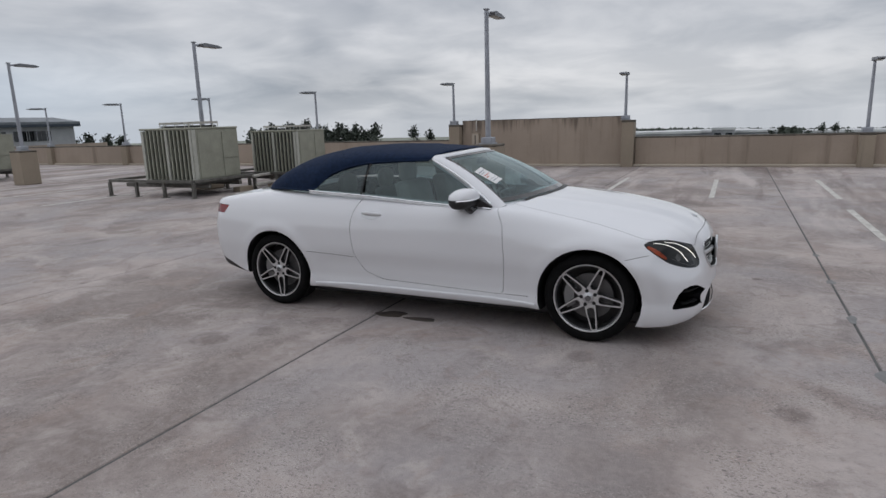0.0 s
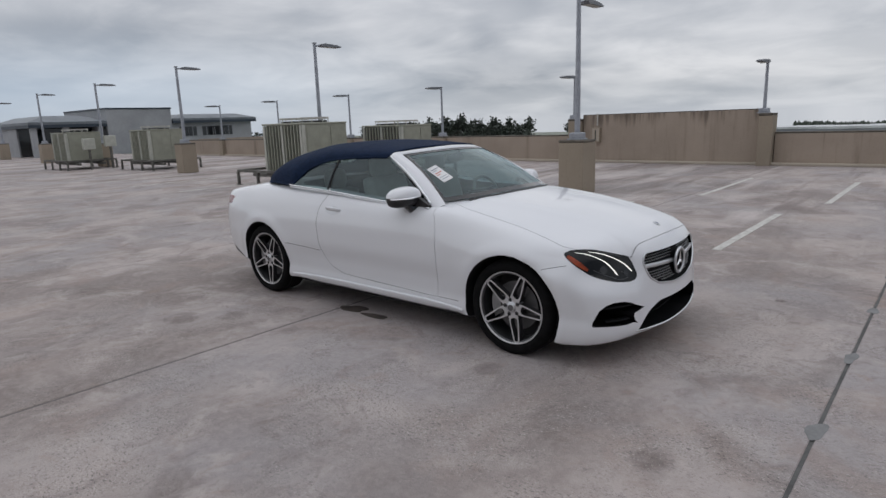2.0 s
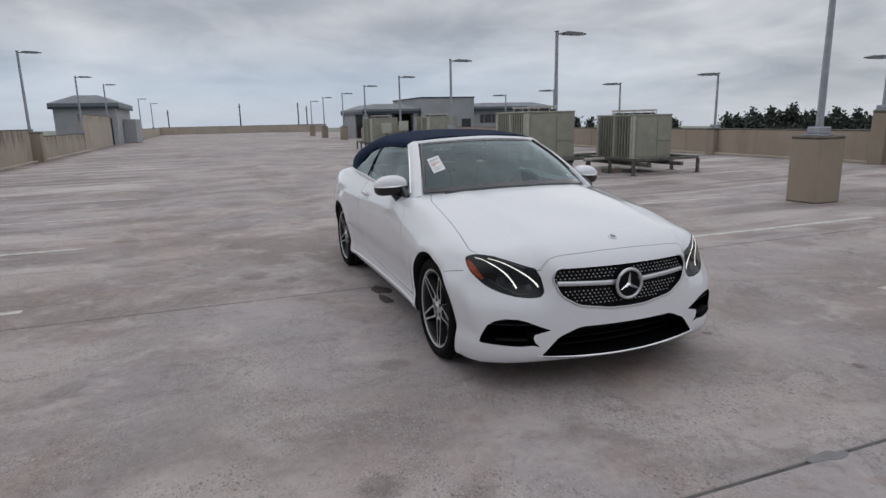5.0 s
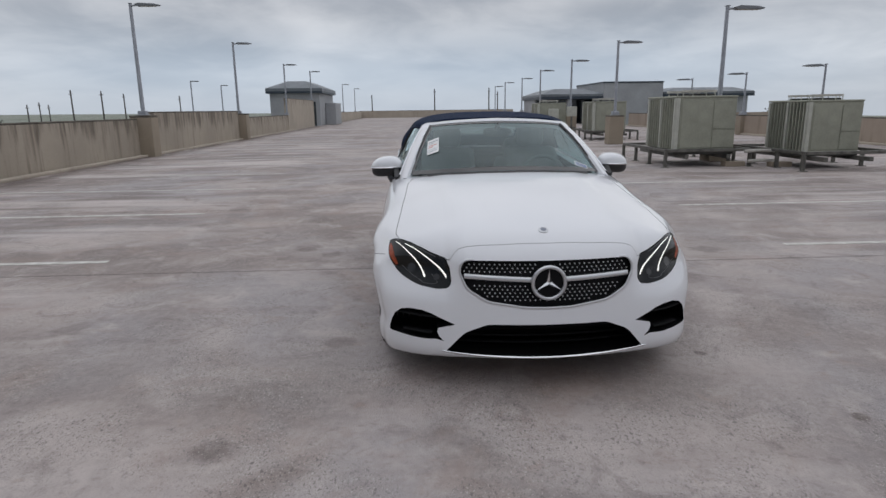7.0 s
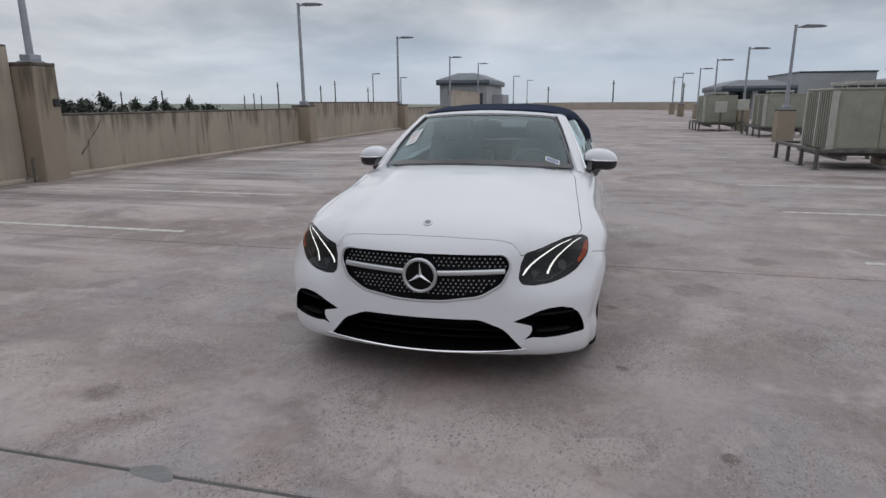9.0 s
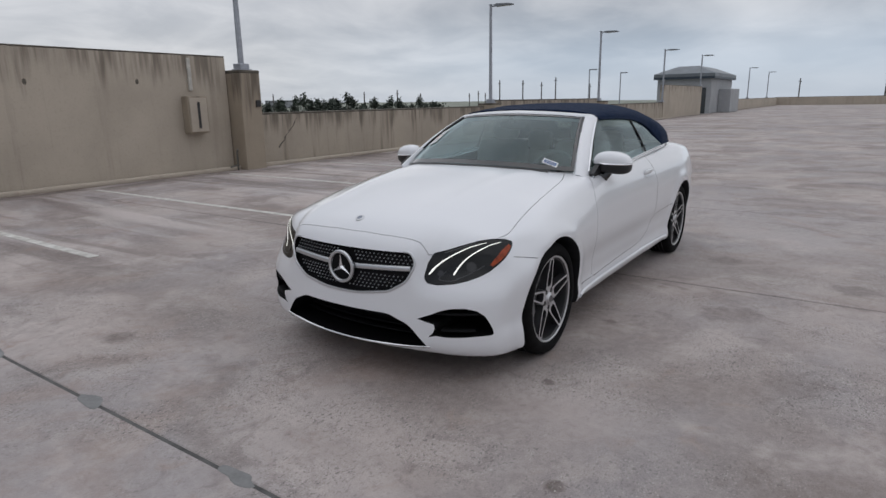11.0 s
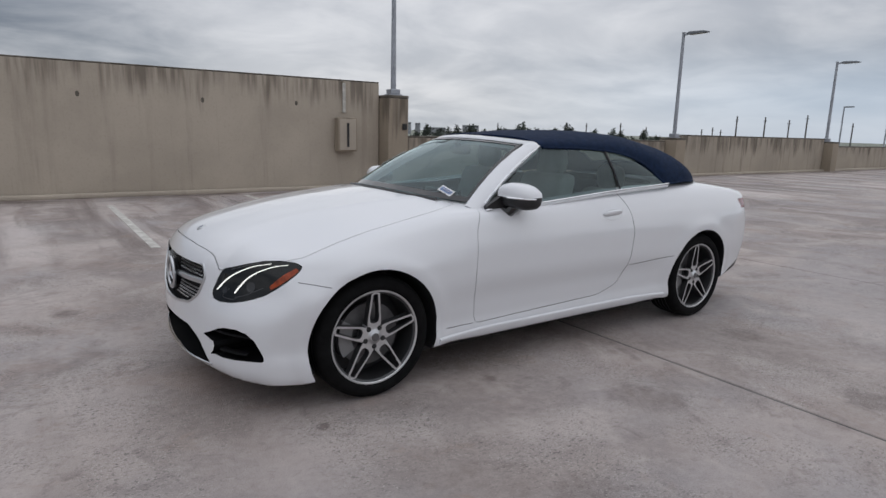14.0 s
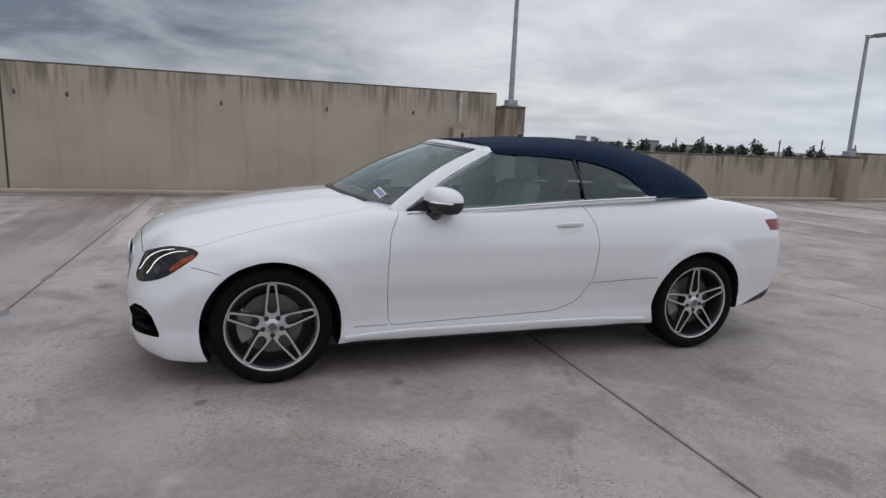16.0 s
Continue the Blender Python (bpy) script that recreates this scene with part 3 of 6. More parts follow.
def pier(name, x0, x1, y0, y1, h, material="ped"):
    ob = thing(name, "square concrete pier between wall sections, streaked dark", "pier", kind="structure")
    part("shaft", box(x0, x1, y0, y1, -0.1, h - 0.07, bevel=0.015), material, ob)
    part("cap", box(x0 - 0.004, x1 + 0.004, y0 - 0.004, y1 + 0.004, h - 0.07, h, bevel=0.015), "cap", ob, "black weathered top")
    return ob


pier("pier_south_1", -5.05, -4.49, Y_S - 0.30, Y_S + 0.45, 2.24)
pier("pier_south_2", -16.58, -16.02, Y_S - 0.26, Y_S + 0.45, 1.38)
pier("pier_south_3", -28.48, -27.92, Y_S - 0.26, Y_S + 0.45, 1.36)
light_pole(2.24, 1).matrix_world = pose(-4.76, Y_S + 0.2, 2.24)
light_pole(2.38, 1).matrix_world = pose(-52.8, Y_S - 0.08, 2.38)
for x, h in ((-16.42, 1.38), (-28.2, 1.36), (-40.8, 1.16), (-78.0, 1.20), (-95.0, 1.20)):
    if pole_s is None:
        pole_s = light_pole(1.38, 1)
        pole_s.matrix_world = pose(x, Y_S + 0.05, h)
    else:
        copy_thing(pole_s, pose(x, Y_S, h))
for k, (x0, x1) in enumerate(((-7.30, -6.88), (-1.03, -0.65))):
    pier(f"pier_north_{k + 1}", x0, x1, Y_N - 0.30, Y_N + 0.26, 1.53)
for k, x in enumerate((5.78, -13.5, -19.45, -25.4, -31.4)):
    pier(f"pier_north_{k + 3}", x - 0.2, x + 0.2, Y_N - 0.2, Y_N + 0.26, 0.99)
for x in (-7.18, -0.95):
    light_pole(1.53, -1, TOP_N, 0.75).matrix_world = pose(x, Y_N - 0.05, 1.53)
for x in (5.78, -13.5, -19.45, -25.4, -31.4):
    if pole_n is None:
        pole_n = light_pole(0.99, -1, TOP_N, 0.75)
        pole_n.matrix_world = pose(x, Y_N, 0.99)
    else:
        copy_thing(pole_n, pose(x, Y_N, 0.99))


# ---- electrical boxes on the high walls ----
def electrical_box(x, y, facing, k=1.0):
    ob = thing("electrical_box", "tan wall-mounted electrical cabinet with a dark slot", "electrical box")
    s = facing
    part("cabinet", box(-0.24, 0.24, 0.0, 0.22, 0, 0.78, bevel=0.012), "ped", ob)
    part("door", box(-0.21, 0.21, 0.221, 0.24, 0.03, 0.75, bevel=0.006), "wall", ob)
    part("slot", box(-0.03, 0.03, 0.241, 0.246, 0.10, 0.66), "black", ob, "dark vertical slot")
    part("conduit", box(-0.04, 0.04, 0.0, 0.05, 0.90, 1.58, bevel=0.01), "pipe", ob, "pale conduit cover")
    ob.matrix_world = pose(x, y, 0.89 if s > 0 else 0.72, 0, 0, 0 if s > 0 else 180)
    ob.scale = (k, k, k)
    return ob


electrical_box(-3.52, Y_S + 0.0, 1)
electrical_box(-6.3, Y_N - 0.0, -1, 0.62)

hyd = thing("standpipe", "rusty bent pipe stub at the foot of the pier", "pipe")
part("pipe", tube([(0, 0, 0), (0, 0, 0.42), (0.0, 0.03, 0.47), (0.05, 0.1, 0.48)], 0.022, 8), "steel", hyd, smooth=True)
part("valve", tube([(0, 0.02, 0.12), (0.16, 0.1, 0.12), (0.3, 0.14, 0.1)], 0.02, 8), "steel", hyd, smooth=True)
hyd.matrix_world = pose(-4.36, Y_S + 0.28, 0)
single("outlet_box", box(-5.00, -4.87, Y_S + 0.452, Y_S + 0.49, 1.42, 1.57, bevel=0.01), "black", "dark outlet box on the concrete pier", "outlet box")


# ---- rooftop air conditioners ----
def ac_unit(w, d, h):
    """Packaged cooling unit: louvred coil face to the south, service panels to the east, two fan rings on top."""
    ob = thing("air_conditioner", "olive grey rooftop air conditioner with vertical coil louvres", "air conditioner", "rooftop air conditioners")
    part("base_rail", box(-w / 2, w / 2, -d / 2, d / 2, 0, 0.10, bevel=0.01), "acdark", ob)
    part("cabinet", box(-w / 2 + 0.05, w / 2, -d / 2 + 0.09, d / 2, 0.101, h - 0.05, bevel=0.015), "ac", ob)
    part("top", box(-w / 2 - 0.01, w / 2 + 0.01, -d / 2 - 0.01, d / 2 + 0.01, h - 0.05, h, bevel=0.012), "ac", ob)
    # the shade between the louvres is painted onto this panel
    part("coil", box(-w / 2 + 0.06, w / 2 - 0.06, -d / 2 + 0.05, -d / 2 + 0.089, 0.15, h - 0.08), "acdark", ob, "recessed coil, shade behind the louvres painted dark")
    n = 13
    for k in range(n):
        x = -w / 2 + 0.08 + (w - 0.16) * k / (n - 1)
        wide = 0.085 if k % 6 == 0 else 0.045
        part("louvre", box(x - wide / 2, x + wide / 2, -d / 2 - 0.015, -d / 2 + 0.045, 0.12, h - 0.06, bevel=0.006), "acpale" if k % 6 == 0 else "ac", ob)
    part("corner_post", box(w / 2 - 0.02, w / 2 + 0.012, -d / 2 - 0.012, -d / 2 + 0.09, 0.11, h - 0.055, bevel=0.006), "acpale", ob)
    part("service_panel", box(w / 2 + 0.001, w / 2 + 0.014, -d / 2 + 0.14, -d / 2 + 0.60 * d, 0.16, h - 0.12, bevel=0.004), "ac", ob)
    part("lower_panel", box(w / 2 + 0.001, w / 2 + 0.018, -d / 2 + 0.62 * d, d / 2 - 0.05, 0.16, 0.42 * h, bevel=0.004), "ac", ob)
    part("upper_panel", box(w / 2 + 0.001, w / 2 + 0.018, -d / 2 + 0.62 * d, d / 2 - 0.05, 0.44 * h, h - 0.12, bevel=0.004), "ac", ob)
    part("junction_box", box(-w / 2 + 0.3, -w / 2 + 0.5, d / 2 + 0.0, d / 2 + 0.14, 0.9, 1.3, bevel=0.01), "acpale", ob)
    for xx in (-0.44, 0.44):
        part("fan_ring", lathe([(0.385, 0.09), (0.385, 0.14), (0.41, 0.14), (0.41, 0.09)], 28, "z", (xx, 0.0, h), closed=True), "pipe", ob, smooth=True)
        for a in range(8):
            part("guard_post", box(xx + 0.39 * math.cos(a * 0.785) - 0.008, xx + 0.39 * math.cos(a * 0.785) + 0.008, 0.39 * math.sin(a * 0.785) - 0.008, 0.39 * math.sin(a * 0.785) + 0.008, h - 0.002, h + 0.092), "acpale", ob)
        part("fan_collar", lathe([(0.34, 0), (0.34, 0.05), (0.36, 0.05), (0.36, 0)], 24, "z", (xx, 0.0, h), closed=True), "acdark", ob)
        part("fan_grille", lathe([(0.385, 0.125), (0.37, 0.13), (0.365, 0.125)], 24, "z", (xx, 0.0, h)), "acdark", ob)
    return ob


def ac_stand(w, d, h=0.54):
    """Steel dunnage frame: rail on legs round the unit, two bearers under it."""
    ob = thing("equipment_stand", "low dark steel frame stand on the deck", "equipment stand", "equipment stands")
    r = 0.035
    for y in (-d / 2, d / 2):
        part("rail", box(-w / 2, w / 2, y - r, y + r, h - 0.07, h, bevel=0.006), "steel", ob)
    for x in (-w / 2, w / 2):
        part("rail", box(x - r, x + r, -d / 2 + r, d / 2 - r, h - 0.07, h, bevel=0.006), "steel", ob)
    for x in (-w / 2, -w / 6, w / 6, w / 2):
        for y in (-d / 2, d / 2):
            part("leg", box(x - r, x + r, y - r, y + r, 0.012, h - 0.07), "steel", ob)
            part("foot", box(x - 0.08, x + 0.08, y - 0.08, y + 0.08, 0, 0.012), "steel", ob)
    for y in (-d / 4, d / 4):
        part("bearer", box(-w / 2, w / 2, y - 0.05, y + 0.05, 0.20, 0.30, bevel=0.005), "steel", ob)
    return ob


ac1, st1 = ac_unit(1.82, 1.5, 1.40), ac_stand(3.0, 2.1, 0.44)
st1.matrix_world, ac1.matrix_world = pose(-10.9, 6.5, 0), pose(-10.4, 6.42, 0.30)
for x, y, sx in ((-9.3, 8.95, -9.5), (-28.3, 6.7, -28.5), (-23.3, 8.2, -23.4)):
    copy_thing(st1, pose(sx, y + 0.1, 0))
    unit = copy_thing(ac1, pose(x, y, 0.30))
    if x == -9.3:
        unit.scale = (0.9, 0.85, 0.9)
for y0, y1 in ((7.4, 8.1), (7.3, 8.1)):
    z = 0.14 if y0 == 7.4 else 0.38
    single("pipe_run", tube([(-9.2, y0, z), (-9.2, (y0 + y1) / 2, z + 0.02), (-9.25, y1, z)], 0.04, 10), "pipe", "pale insulated pipe run between cooling units", "pipe", "pipe runs", smooth=True)
for x, y in ((-9.5, 7.2), (-9.2, 8.2)):
    single("support_block", box(x - 0.12, x + 0.12, y - 0.25, y + 0.25, 0, 0.12, bevel=0.01), "ped", "concrete block under a pipe", "block", "pipe blocks")
for x, y, h in ((-26.8, 7.6, 1.0), (-26.6, 6.6, 0.9)):
    cab = thing("disconnect_box", "grey electrical disconnect box on a post", "electrical box", "disconnect boxes")
    part("post", box(x - 0.04, x + 0.04, y - 0.04, y + 0.04, 0, h), "steel", cab)
    part("cabinet", box(x - 0.1, x + 0.1, y - 0.25, y + 0.25, h, h + 0.5, bevel=0.02), "acpale", cab)


# ---- far buildings on the roof ----
def hip_roof(x0, x1, y0, y1, z, rise, inset, over=0.5):
    x0, x1, y0, y1 = x0 - over, x1 + over, y0 - over, y1 + over
    bm = bmesh.new()
    lo = [bm.verts.new(p) for p in ((x0, y0, z), (x1, y0, z), (x1, y1, z), (x0, y1, z))]
    ed = [bm.verts.new(p) for p in ((x0, y0, z + 0.28), (x1, y0, z + 0.28), (x1, y1, z + 0.28), (x0, y1, z + 0.28))]
    hi = [bm.verts.new(p) for p in ((x0 + inset, y0 + inset, z + rise), (x1 - inset, y0 + inset, z + rise), (x1 - inset, y1 - inset, z + rise), (x0 + inset, y1 - inset, z + rise))]
    bm.faces.new(lo[::-1])
    for a, b in ((lo, ed), (ed, hi)):
        for k in range(4):
            bm.faces.new((a[k], a[(k + 1) % 4], b[(k + 1) % 4], b[k]))
    bm.faces.new(hi)
    return bm


hall = thing("rooftop_hall", "grey rendered rooftop building with a blue-grey metal roof", "building", at=(1.20, -1.8, 0))
hall.scale = (0.75, 0.75, 0.66)
BX = -66.0
part("wall", box(BX - 12, BX, 23.6, 30.6, -0.1, 5.25, bevel=0.03), "bwall", hall, "tall plain grey block")
part("parapet_trim", box(BX - 12.06, BX + 0.06, 23.54, 30.66, 5.25, 5.42), "bband", hall)
part("wall", box(BX - 12, BX - 0.4, 30.61, 41.0, -0.1, 3.75), "bwall", hall)
part("roof", hip_roof(BX - 12, BX - 0.4, 31.2, 41.0, 3.75, 0.85, 1.8), "broof", hall)
part("fascia", box(BX - 12.3, BX + 0.12, 30.67, 41.5, 3.42, 3.745), "bband", hall)
part("wall", box(BX - 12, BX - 4.5, 16.5, 23.59, -0.1, 3.6), "bwall", hall)
part("roof", hip_roof(BX - 12, BX - 0.3, 16.8, 23.0, 3.6, 1.0, 1.9), "broof", hall)
part("fascia", box(BX - 12.3, BX + 0.2, 16.3, 23.5, 3.25, 3.59), "bband", hall)
for y in (16.8, 19.7, 22.9):
    part("column", box(BX - 0.6, BX - 0.1, y - 0.25, y + 0.25, 0, 3.25), "bwall", hall)
part("porch_wall", box(BX - 4.4, BX - 4.2, 16.6, 23.5, 0, 3.2), "window", hall, "dark glazed porch")
part("door", box(BX + 0.002, BX + 0.06, 28.9, 30.1, 0, 2.4), "window", hall, "dark doorway")
for k in range(4):
    y = 31.6 + 1.05 * k + (0.7 if k > 1 else 0) + (0.0)
    w = part("window", box(BX - 0.398, BX - 0.34, y, y + 1.0, 1.75, 2.95), "window", hall)
    part("mullion", box(BX - 0.339, BX - 0.31, y + 0.46, y + 0.54, 1.75, 2.95), "fargrey", w)
for k in range(3):
    y = 35.2 + 1.05 * k
    w = part("window", box(BX - 0.398, BX - 0.34, y, y + 0.98, 1.75, 2.95), "window", hall)
    part("mullion", box(BX - 0.339, BX - 0.31, y + 0.46, y + 0.54, 1.75, 2.95), "fargrey", w)
part("low_wall", box(BX + 6.0, BX + 6.3, 30.3, 40.0, 0, 1.35), "wall_n", hall)

booth = thing("stair_house", "grey stair house with a hipped metal roof", "building")
part("wall", box(-66.0, -56.0, -14.5, -9.7, -0.1, 3.2, bevel=0.03), "bwall", booth)
part("fascia", box(-66.3, -55.7, -14.8, -9.4, 3.10, 3.30), "bband", booth)
part("roof", hip_roof(-66.0, -56.0, -14.5, -9.7, 3.30, 1.0, 1.8, 0.3), "broof", booth)
part("door", box(-55.998, -55.94, -11.2, -10.1, 0, 2.3), "window", booth, "dark doorway")
part("porch", box(-64.0, -59.5, -9.69, -8.6, 0, 2.2, bevel=0.05), "bwall", booth)

# ---- land, trees and distance ----
def lift(x, y):
    """The land falls away to the north, seen from the deck, whose floor is not quite level."""
    return SLOPE[0] * x + SLOPE[1] * y + SLOPE[2] * math.hypot(x, y)


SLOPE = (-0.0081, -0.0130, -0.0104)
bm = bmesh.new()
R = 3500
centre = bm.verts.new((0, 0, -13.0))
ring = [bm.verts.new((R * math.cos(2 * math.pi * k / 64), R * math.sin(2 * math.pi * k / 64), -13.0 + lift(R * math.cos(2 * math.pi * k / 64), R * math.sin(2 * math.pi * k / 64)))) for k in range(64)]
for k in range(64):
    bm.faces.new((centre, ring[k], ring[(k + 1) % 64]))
single("ground", bm, "land", "flat dull green land far below the roof deck, haze paled into its colour", "ground", kind="structure")
single("building_below", box(X_W - 0.24, X_E + 0.24, Y_S - 0.2, Y_N + 0.2, -13.0, -0.24), "fargrey", "parking structure below the deck", "parking structure", kind="structure")

# formwork marks and a panel joint on the high south wall
for x, z in ((5.7, 1.95), (4.8, 1.95), (1.92, 1.94), (-0.32, 1.93), (-2.35, 1.96)):
    single("wall_mark", prism([(x + 0.035 * math.cos(a), z + 0.055 * math.sin(a)) for a in [2 * math.pi * k / 10 for k in range(10)]], "y", Y_S - 0.01, Y_S + 0.002), "cap", "dark round formwork mark on the wall", "wall mark", "wall marks", kind="structure")
single("panel_joint", box(5.90, 5.94, Y_S - 0.01, Y_S + 0.003, 0.05, 2.52), "sealdark", "dark vertical joint between wall panels", "joint", kind="structure")
single("downpipe", tube([(6.25, Y_S + 0.06, 0.0), (6.25, Y_S + 0.06, 2.4)], 0.05, 10), "pipe", "pale pipe beside the wall joint", "pipe", smooth=True)


def polar(az, dist, eye=(4.0, 0.0)):
    return eye[0] + dist * math.cos(radians(az)), eye[1] + dist * math.sin(radians(az))


def tree(seed, high, wide, conifer):
    """Tapered trunk, limbs and a crown of many small leaf sprays with gaps."""
    rnd = random.Random(seed)
    ob = thing("tree", "dark green tree beyond the parking structure", "tree", "far trees")
    part("trunk", tube([(0, 0, 0), (rnd.uniform(-0.3, 0.3), rnd.uniform(-0.3, 0.3), high * 0.5), (rnd.uniform(-0.3, 0.3), 0, high * 0.95)], [0.28, 0.17, 0.04], 8), "trunk", ob, smooth=True)
    bm = bmesh.new()
    limbs = bmesh.new()
    for k in range(26):
        t = rnd.uniform(0.35, 1.0)
        r = wide * ((1.05 - t) * 1.5 if conifer else math.sqrt(max(0.05, 1 - (2 * (t - 0.35) / 0.65 - 0.9) ** 2)))
        a = rnd.uniform(0, 6.28)
        tip = Vector((r * math.cos(a), r * math.sin(a), high * t + rnd.uniform(-0.2, 0.6)))
        root = Vector((0, 0, high * t - 0.35 * r))
        tube([root, tip], [0.06, 0.015], 4, limbs, cap=False)
        for j in range(34):
            u = rnd.uniform(0.25, 1.08)
            c = root.lerp(tip, u) + Vector((rnd.gauss(0, 0.42), rnd.gauss(0, 0.42), rnd.gauss(0, 0.38)))
            sz = rnd.uniform(0.14, 0.36)
            n = Vector((rnd.gauss(0, 1), rnd.gauss(0, 1), rnd.gauss(0, 1))).normalized()
            x = n.orthogonal().normalized() * sz
            y = n.cross(x).normalized() * sz * rnd.uniform(0.4, 0.9)
            bm.faces.new([bm.verts.new(c + v) for v in (-x, -0.2 * x + y, x, 0.1 * x - y)])
    part("limb", limbs, "trunk", ob)
    part("crown", bm, "tree", ob)
    return ob


KIND = [tree(1, 15.6, 2.3, True), tree(2, 15.0, 2.9, False), tree(3, 16.2, 1.9, True), tree(4, 14.6, 3.3, False)]
spots = []
rnd = random.Random(77)
for k in range(62):
    spots.append((-122.84 - 21.79 * k / 61 + rnd.uniform(-0.3, 0.3), rnd.uniform(112, 160), (3.8, 3.0), rnd.choice((0.87, 0.90, 0.92, 0.93, 0.945)) * (1.0 if 22 < k < 42 else 0.955)))
for k in range(44):
    u = k / 43
    spots.append((122.40 + 11.0 * u + rnd.uniform(-0.2, 0.2), rnd.uniform(98, 120), (3.7, -4.2), rnd.uniform(0.925, 0.99) + 0.045 * math.sin(math.pi * min(1, 1.25 * (1 - u)))))
for az, d, f in ((146.8, 120, 1.05), (145.6, 118, 0.98), (144.6, 121, 0.97), (148.2, 119, 1.0), (119.7, 130, 0.97), (118.2, 128, 0.93), (88.9, 210, 0.95), (88.2, 214, 0.98), (87.4, 209, 0.97), (86.4, 212, 0.95), (85.4, 212, 0.96), (84.5, 215, 0.96), (83.6, 211, 0.94), (138.5, 118, 0.97)):
    spots.append((az + -1.71, d, (2.3, -5.2), f))
for k, (az, d, eye, f) in enumerate(spots):
    x, y = polar(az, d, eye)
    m = pose(x, y, lift(x, y) - 13.0, 0, 0, 47 * k) @ Matrix.Scale(f, 4)
    if k < 4:
        KIND[k].matrix_world = m
    else:
        c = copy_thing(KIND[(k * 7 + k // 3) % 4], pose(x, y, lift(x, y) - 13.0, 0, 0, 47 * k))
        c.scale = (f, f, f)
for k in range(4):
    KIND[k].scale = (spots[k][3],) * 3

for az, el, d, eye in ((177.0, 1.93, 150, (4.4, -3.2)), (172.0, 2.02, 150, (4.4, -3.2)), (165.5, 1.45, 170, (4.4, -3.2)), (-152.0, 1.63, 140, (5.2, -0.7)), (-154.1, 1.59, 140, (5.2, -0.7)),
                       (-155.7, 1.39, 150, (5.2, -0.7)), (-157.0, 1.8, 145, (5.2, -0.7)), (-149.0, 0.5, 170, (5.2, -0.7)), (-149.8, 0.68, 175, (5.2, -0.7)), (-150.4, 0.5, 180, (5.2, -0.7)), (-159.9, 1.23, 160, (5.2, -0.7)),
                       (-176.3, 1.38, 170, (5.2, -0.7)), (172.2, 1.7, 160, (5.2, -0.7)), (-142.0, 0.86, 150, (5.1, 0.8)), (-144.1, 0.55, 160, (5.1, 0.8)), (-129.2, 0.6, 170, (1.6, 4.2)), (-137.2, 0.75, 160, (1.6, 4.2))):
    x, y = polar(az, d, eye)
    top = 1.46 + d * math.tan(radians(el))
    up = thing("utility_pole", "thin dark timber utility pole far off", "utility pole", "utility poles", at=(x, y, lift(x, y) - 13.0))
    part("post", tube([(0, 0, 0), (0, 0, top + 13.0)], [0.22, 0.13], 8), "timber", up)
    part("cross_arm", box(-0.06, 0.06, -0.34, 0.34, top + 12.2, top + 12.32), "timber", up)
for az, d, eye in ((-160.9, 80, (5.2, -0.7)), (-163.3, 92, (5.2, -0.7))):
    x, y = polar(az, d, eye)
    sl = thing("street_lamp", "tall grey lamp post beyond the parapet", "lamp post", "street lamps", at=(x, y, lift(x, y) - 13.0))
    part("post", tube([(0, 0, 0), (0, 0, 17.9)], [0.14, 0.07], 8), "galv", sl)
    part("lamp_head", box(-0.12, 0.12, 0.05, 0.95, 17.8, 17.92, bevel=0.02), "lamp", sl)


def far_building(az, d, eye, wide, deep, top, wallm, label):
    x, y = polar(az, d, eye)
    fb = thing("far_building", label, "building", "far buildings", at=(x, y, lift(x, y) - 13.0), turn=az)
    part("wall", box(-deep / 2, deep / 2, -wide / 2, wide / 2, 0, top + 13.0 - 0.8), wallm, fb)
    part("roof", box(-deep / 2 - 0.3, deep / 2 + 0.3, -wide / 2 - 0.3, wide / 2 + 0.3, top + 12.2, top + 13.0), "farwhite", fb)
    n = max(2, int(wide / 6))
    for k in range(n):
        yy = -wide / 2 + wide * (k + 0.5) / n
        part("window", box(-deep / 2 - 0.06, -deep / 2 - 0.01, yy - wide / n * 0.3, yy + wide / n * 0.3, top + 9.2, top + 11.2), "window", fb)


E0 = (2.3, -5.2)
# a low dark line of woods behind the warehouses
rnd = random.Random(5)
woods = bmesh.new()
for k in range(170):
    az, d = 78.5 + 22.0 * k / 169, rnd.uniform(400, 440)
    x, y = polar(az, d, E0)
    top = 2.5 - d * (0.0258 - 0.0068 * (az - 78.5) / 18.5) + rnd.uniform(-0.7, 0.5)
    foot = lift(x, y) - 13.0
    clump = bmesh.ops.create_icosphere(woods, subdivisions=2, radius=1.0)["verts"]
    wide, high = rnd.uniform(1.4, 2.6), (top - foot) / 2
    for v in clump:
        q = v.co * rnd.uniform(0.86, 1.12)
        v.co = (x + q.x * wide, y + q.y * wide, foot + high + v.co.z * high + rnd.uniform(-0.15, 0.15))
single("far_woods", woods, "tree", "low dark line of far woods", "woods", kind="stuff")
for az, d, w, t in ((97.2, 250, 26, 0.3), (93.6, 265, 30, 0.6), (90.4, 255, 18, 0.5), (82.2, 280, 40, 0.2), (101.5, 270, 22, 0.2), (92.3, 240, 7, 1.5)):
    far_building(az + -1.47, d, E0, w, 20, t + 1.1, "fargrey", "low far warehouse with a white roof")
for az, d, w, t in ((-118.3, 1400, 24, 13), (-119.4, 1420, 12, 12), (-124.3, 1300, 34, 9), (-128.0, 1350, 60, 3), (-121.0, 1400, 50, 3)):
    far_building(az + -2.79, d, (1.6, 4.2), w, 20, t, "fargrey", "grey high building on the far skyline")


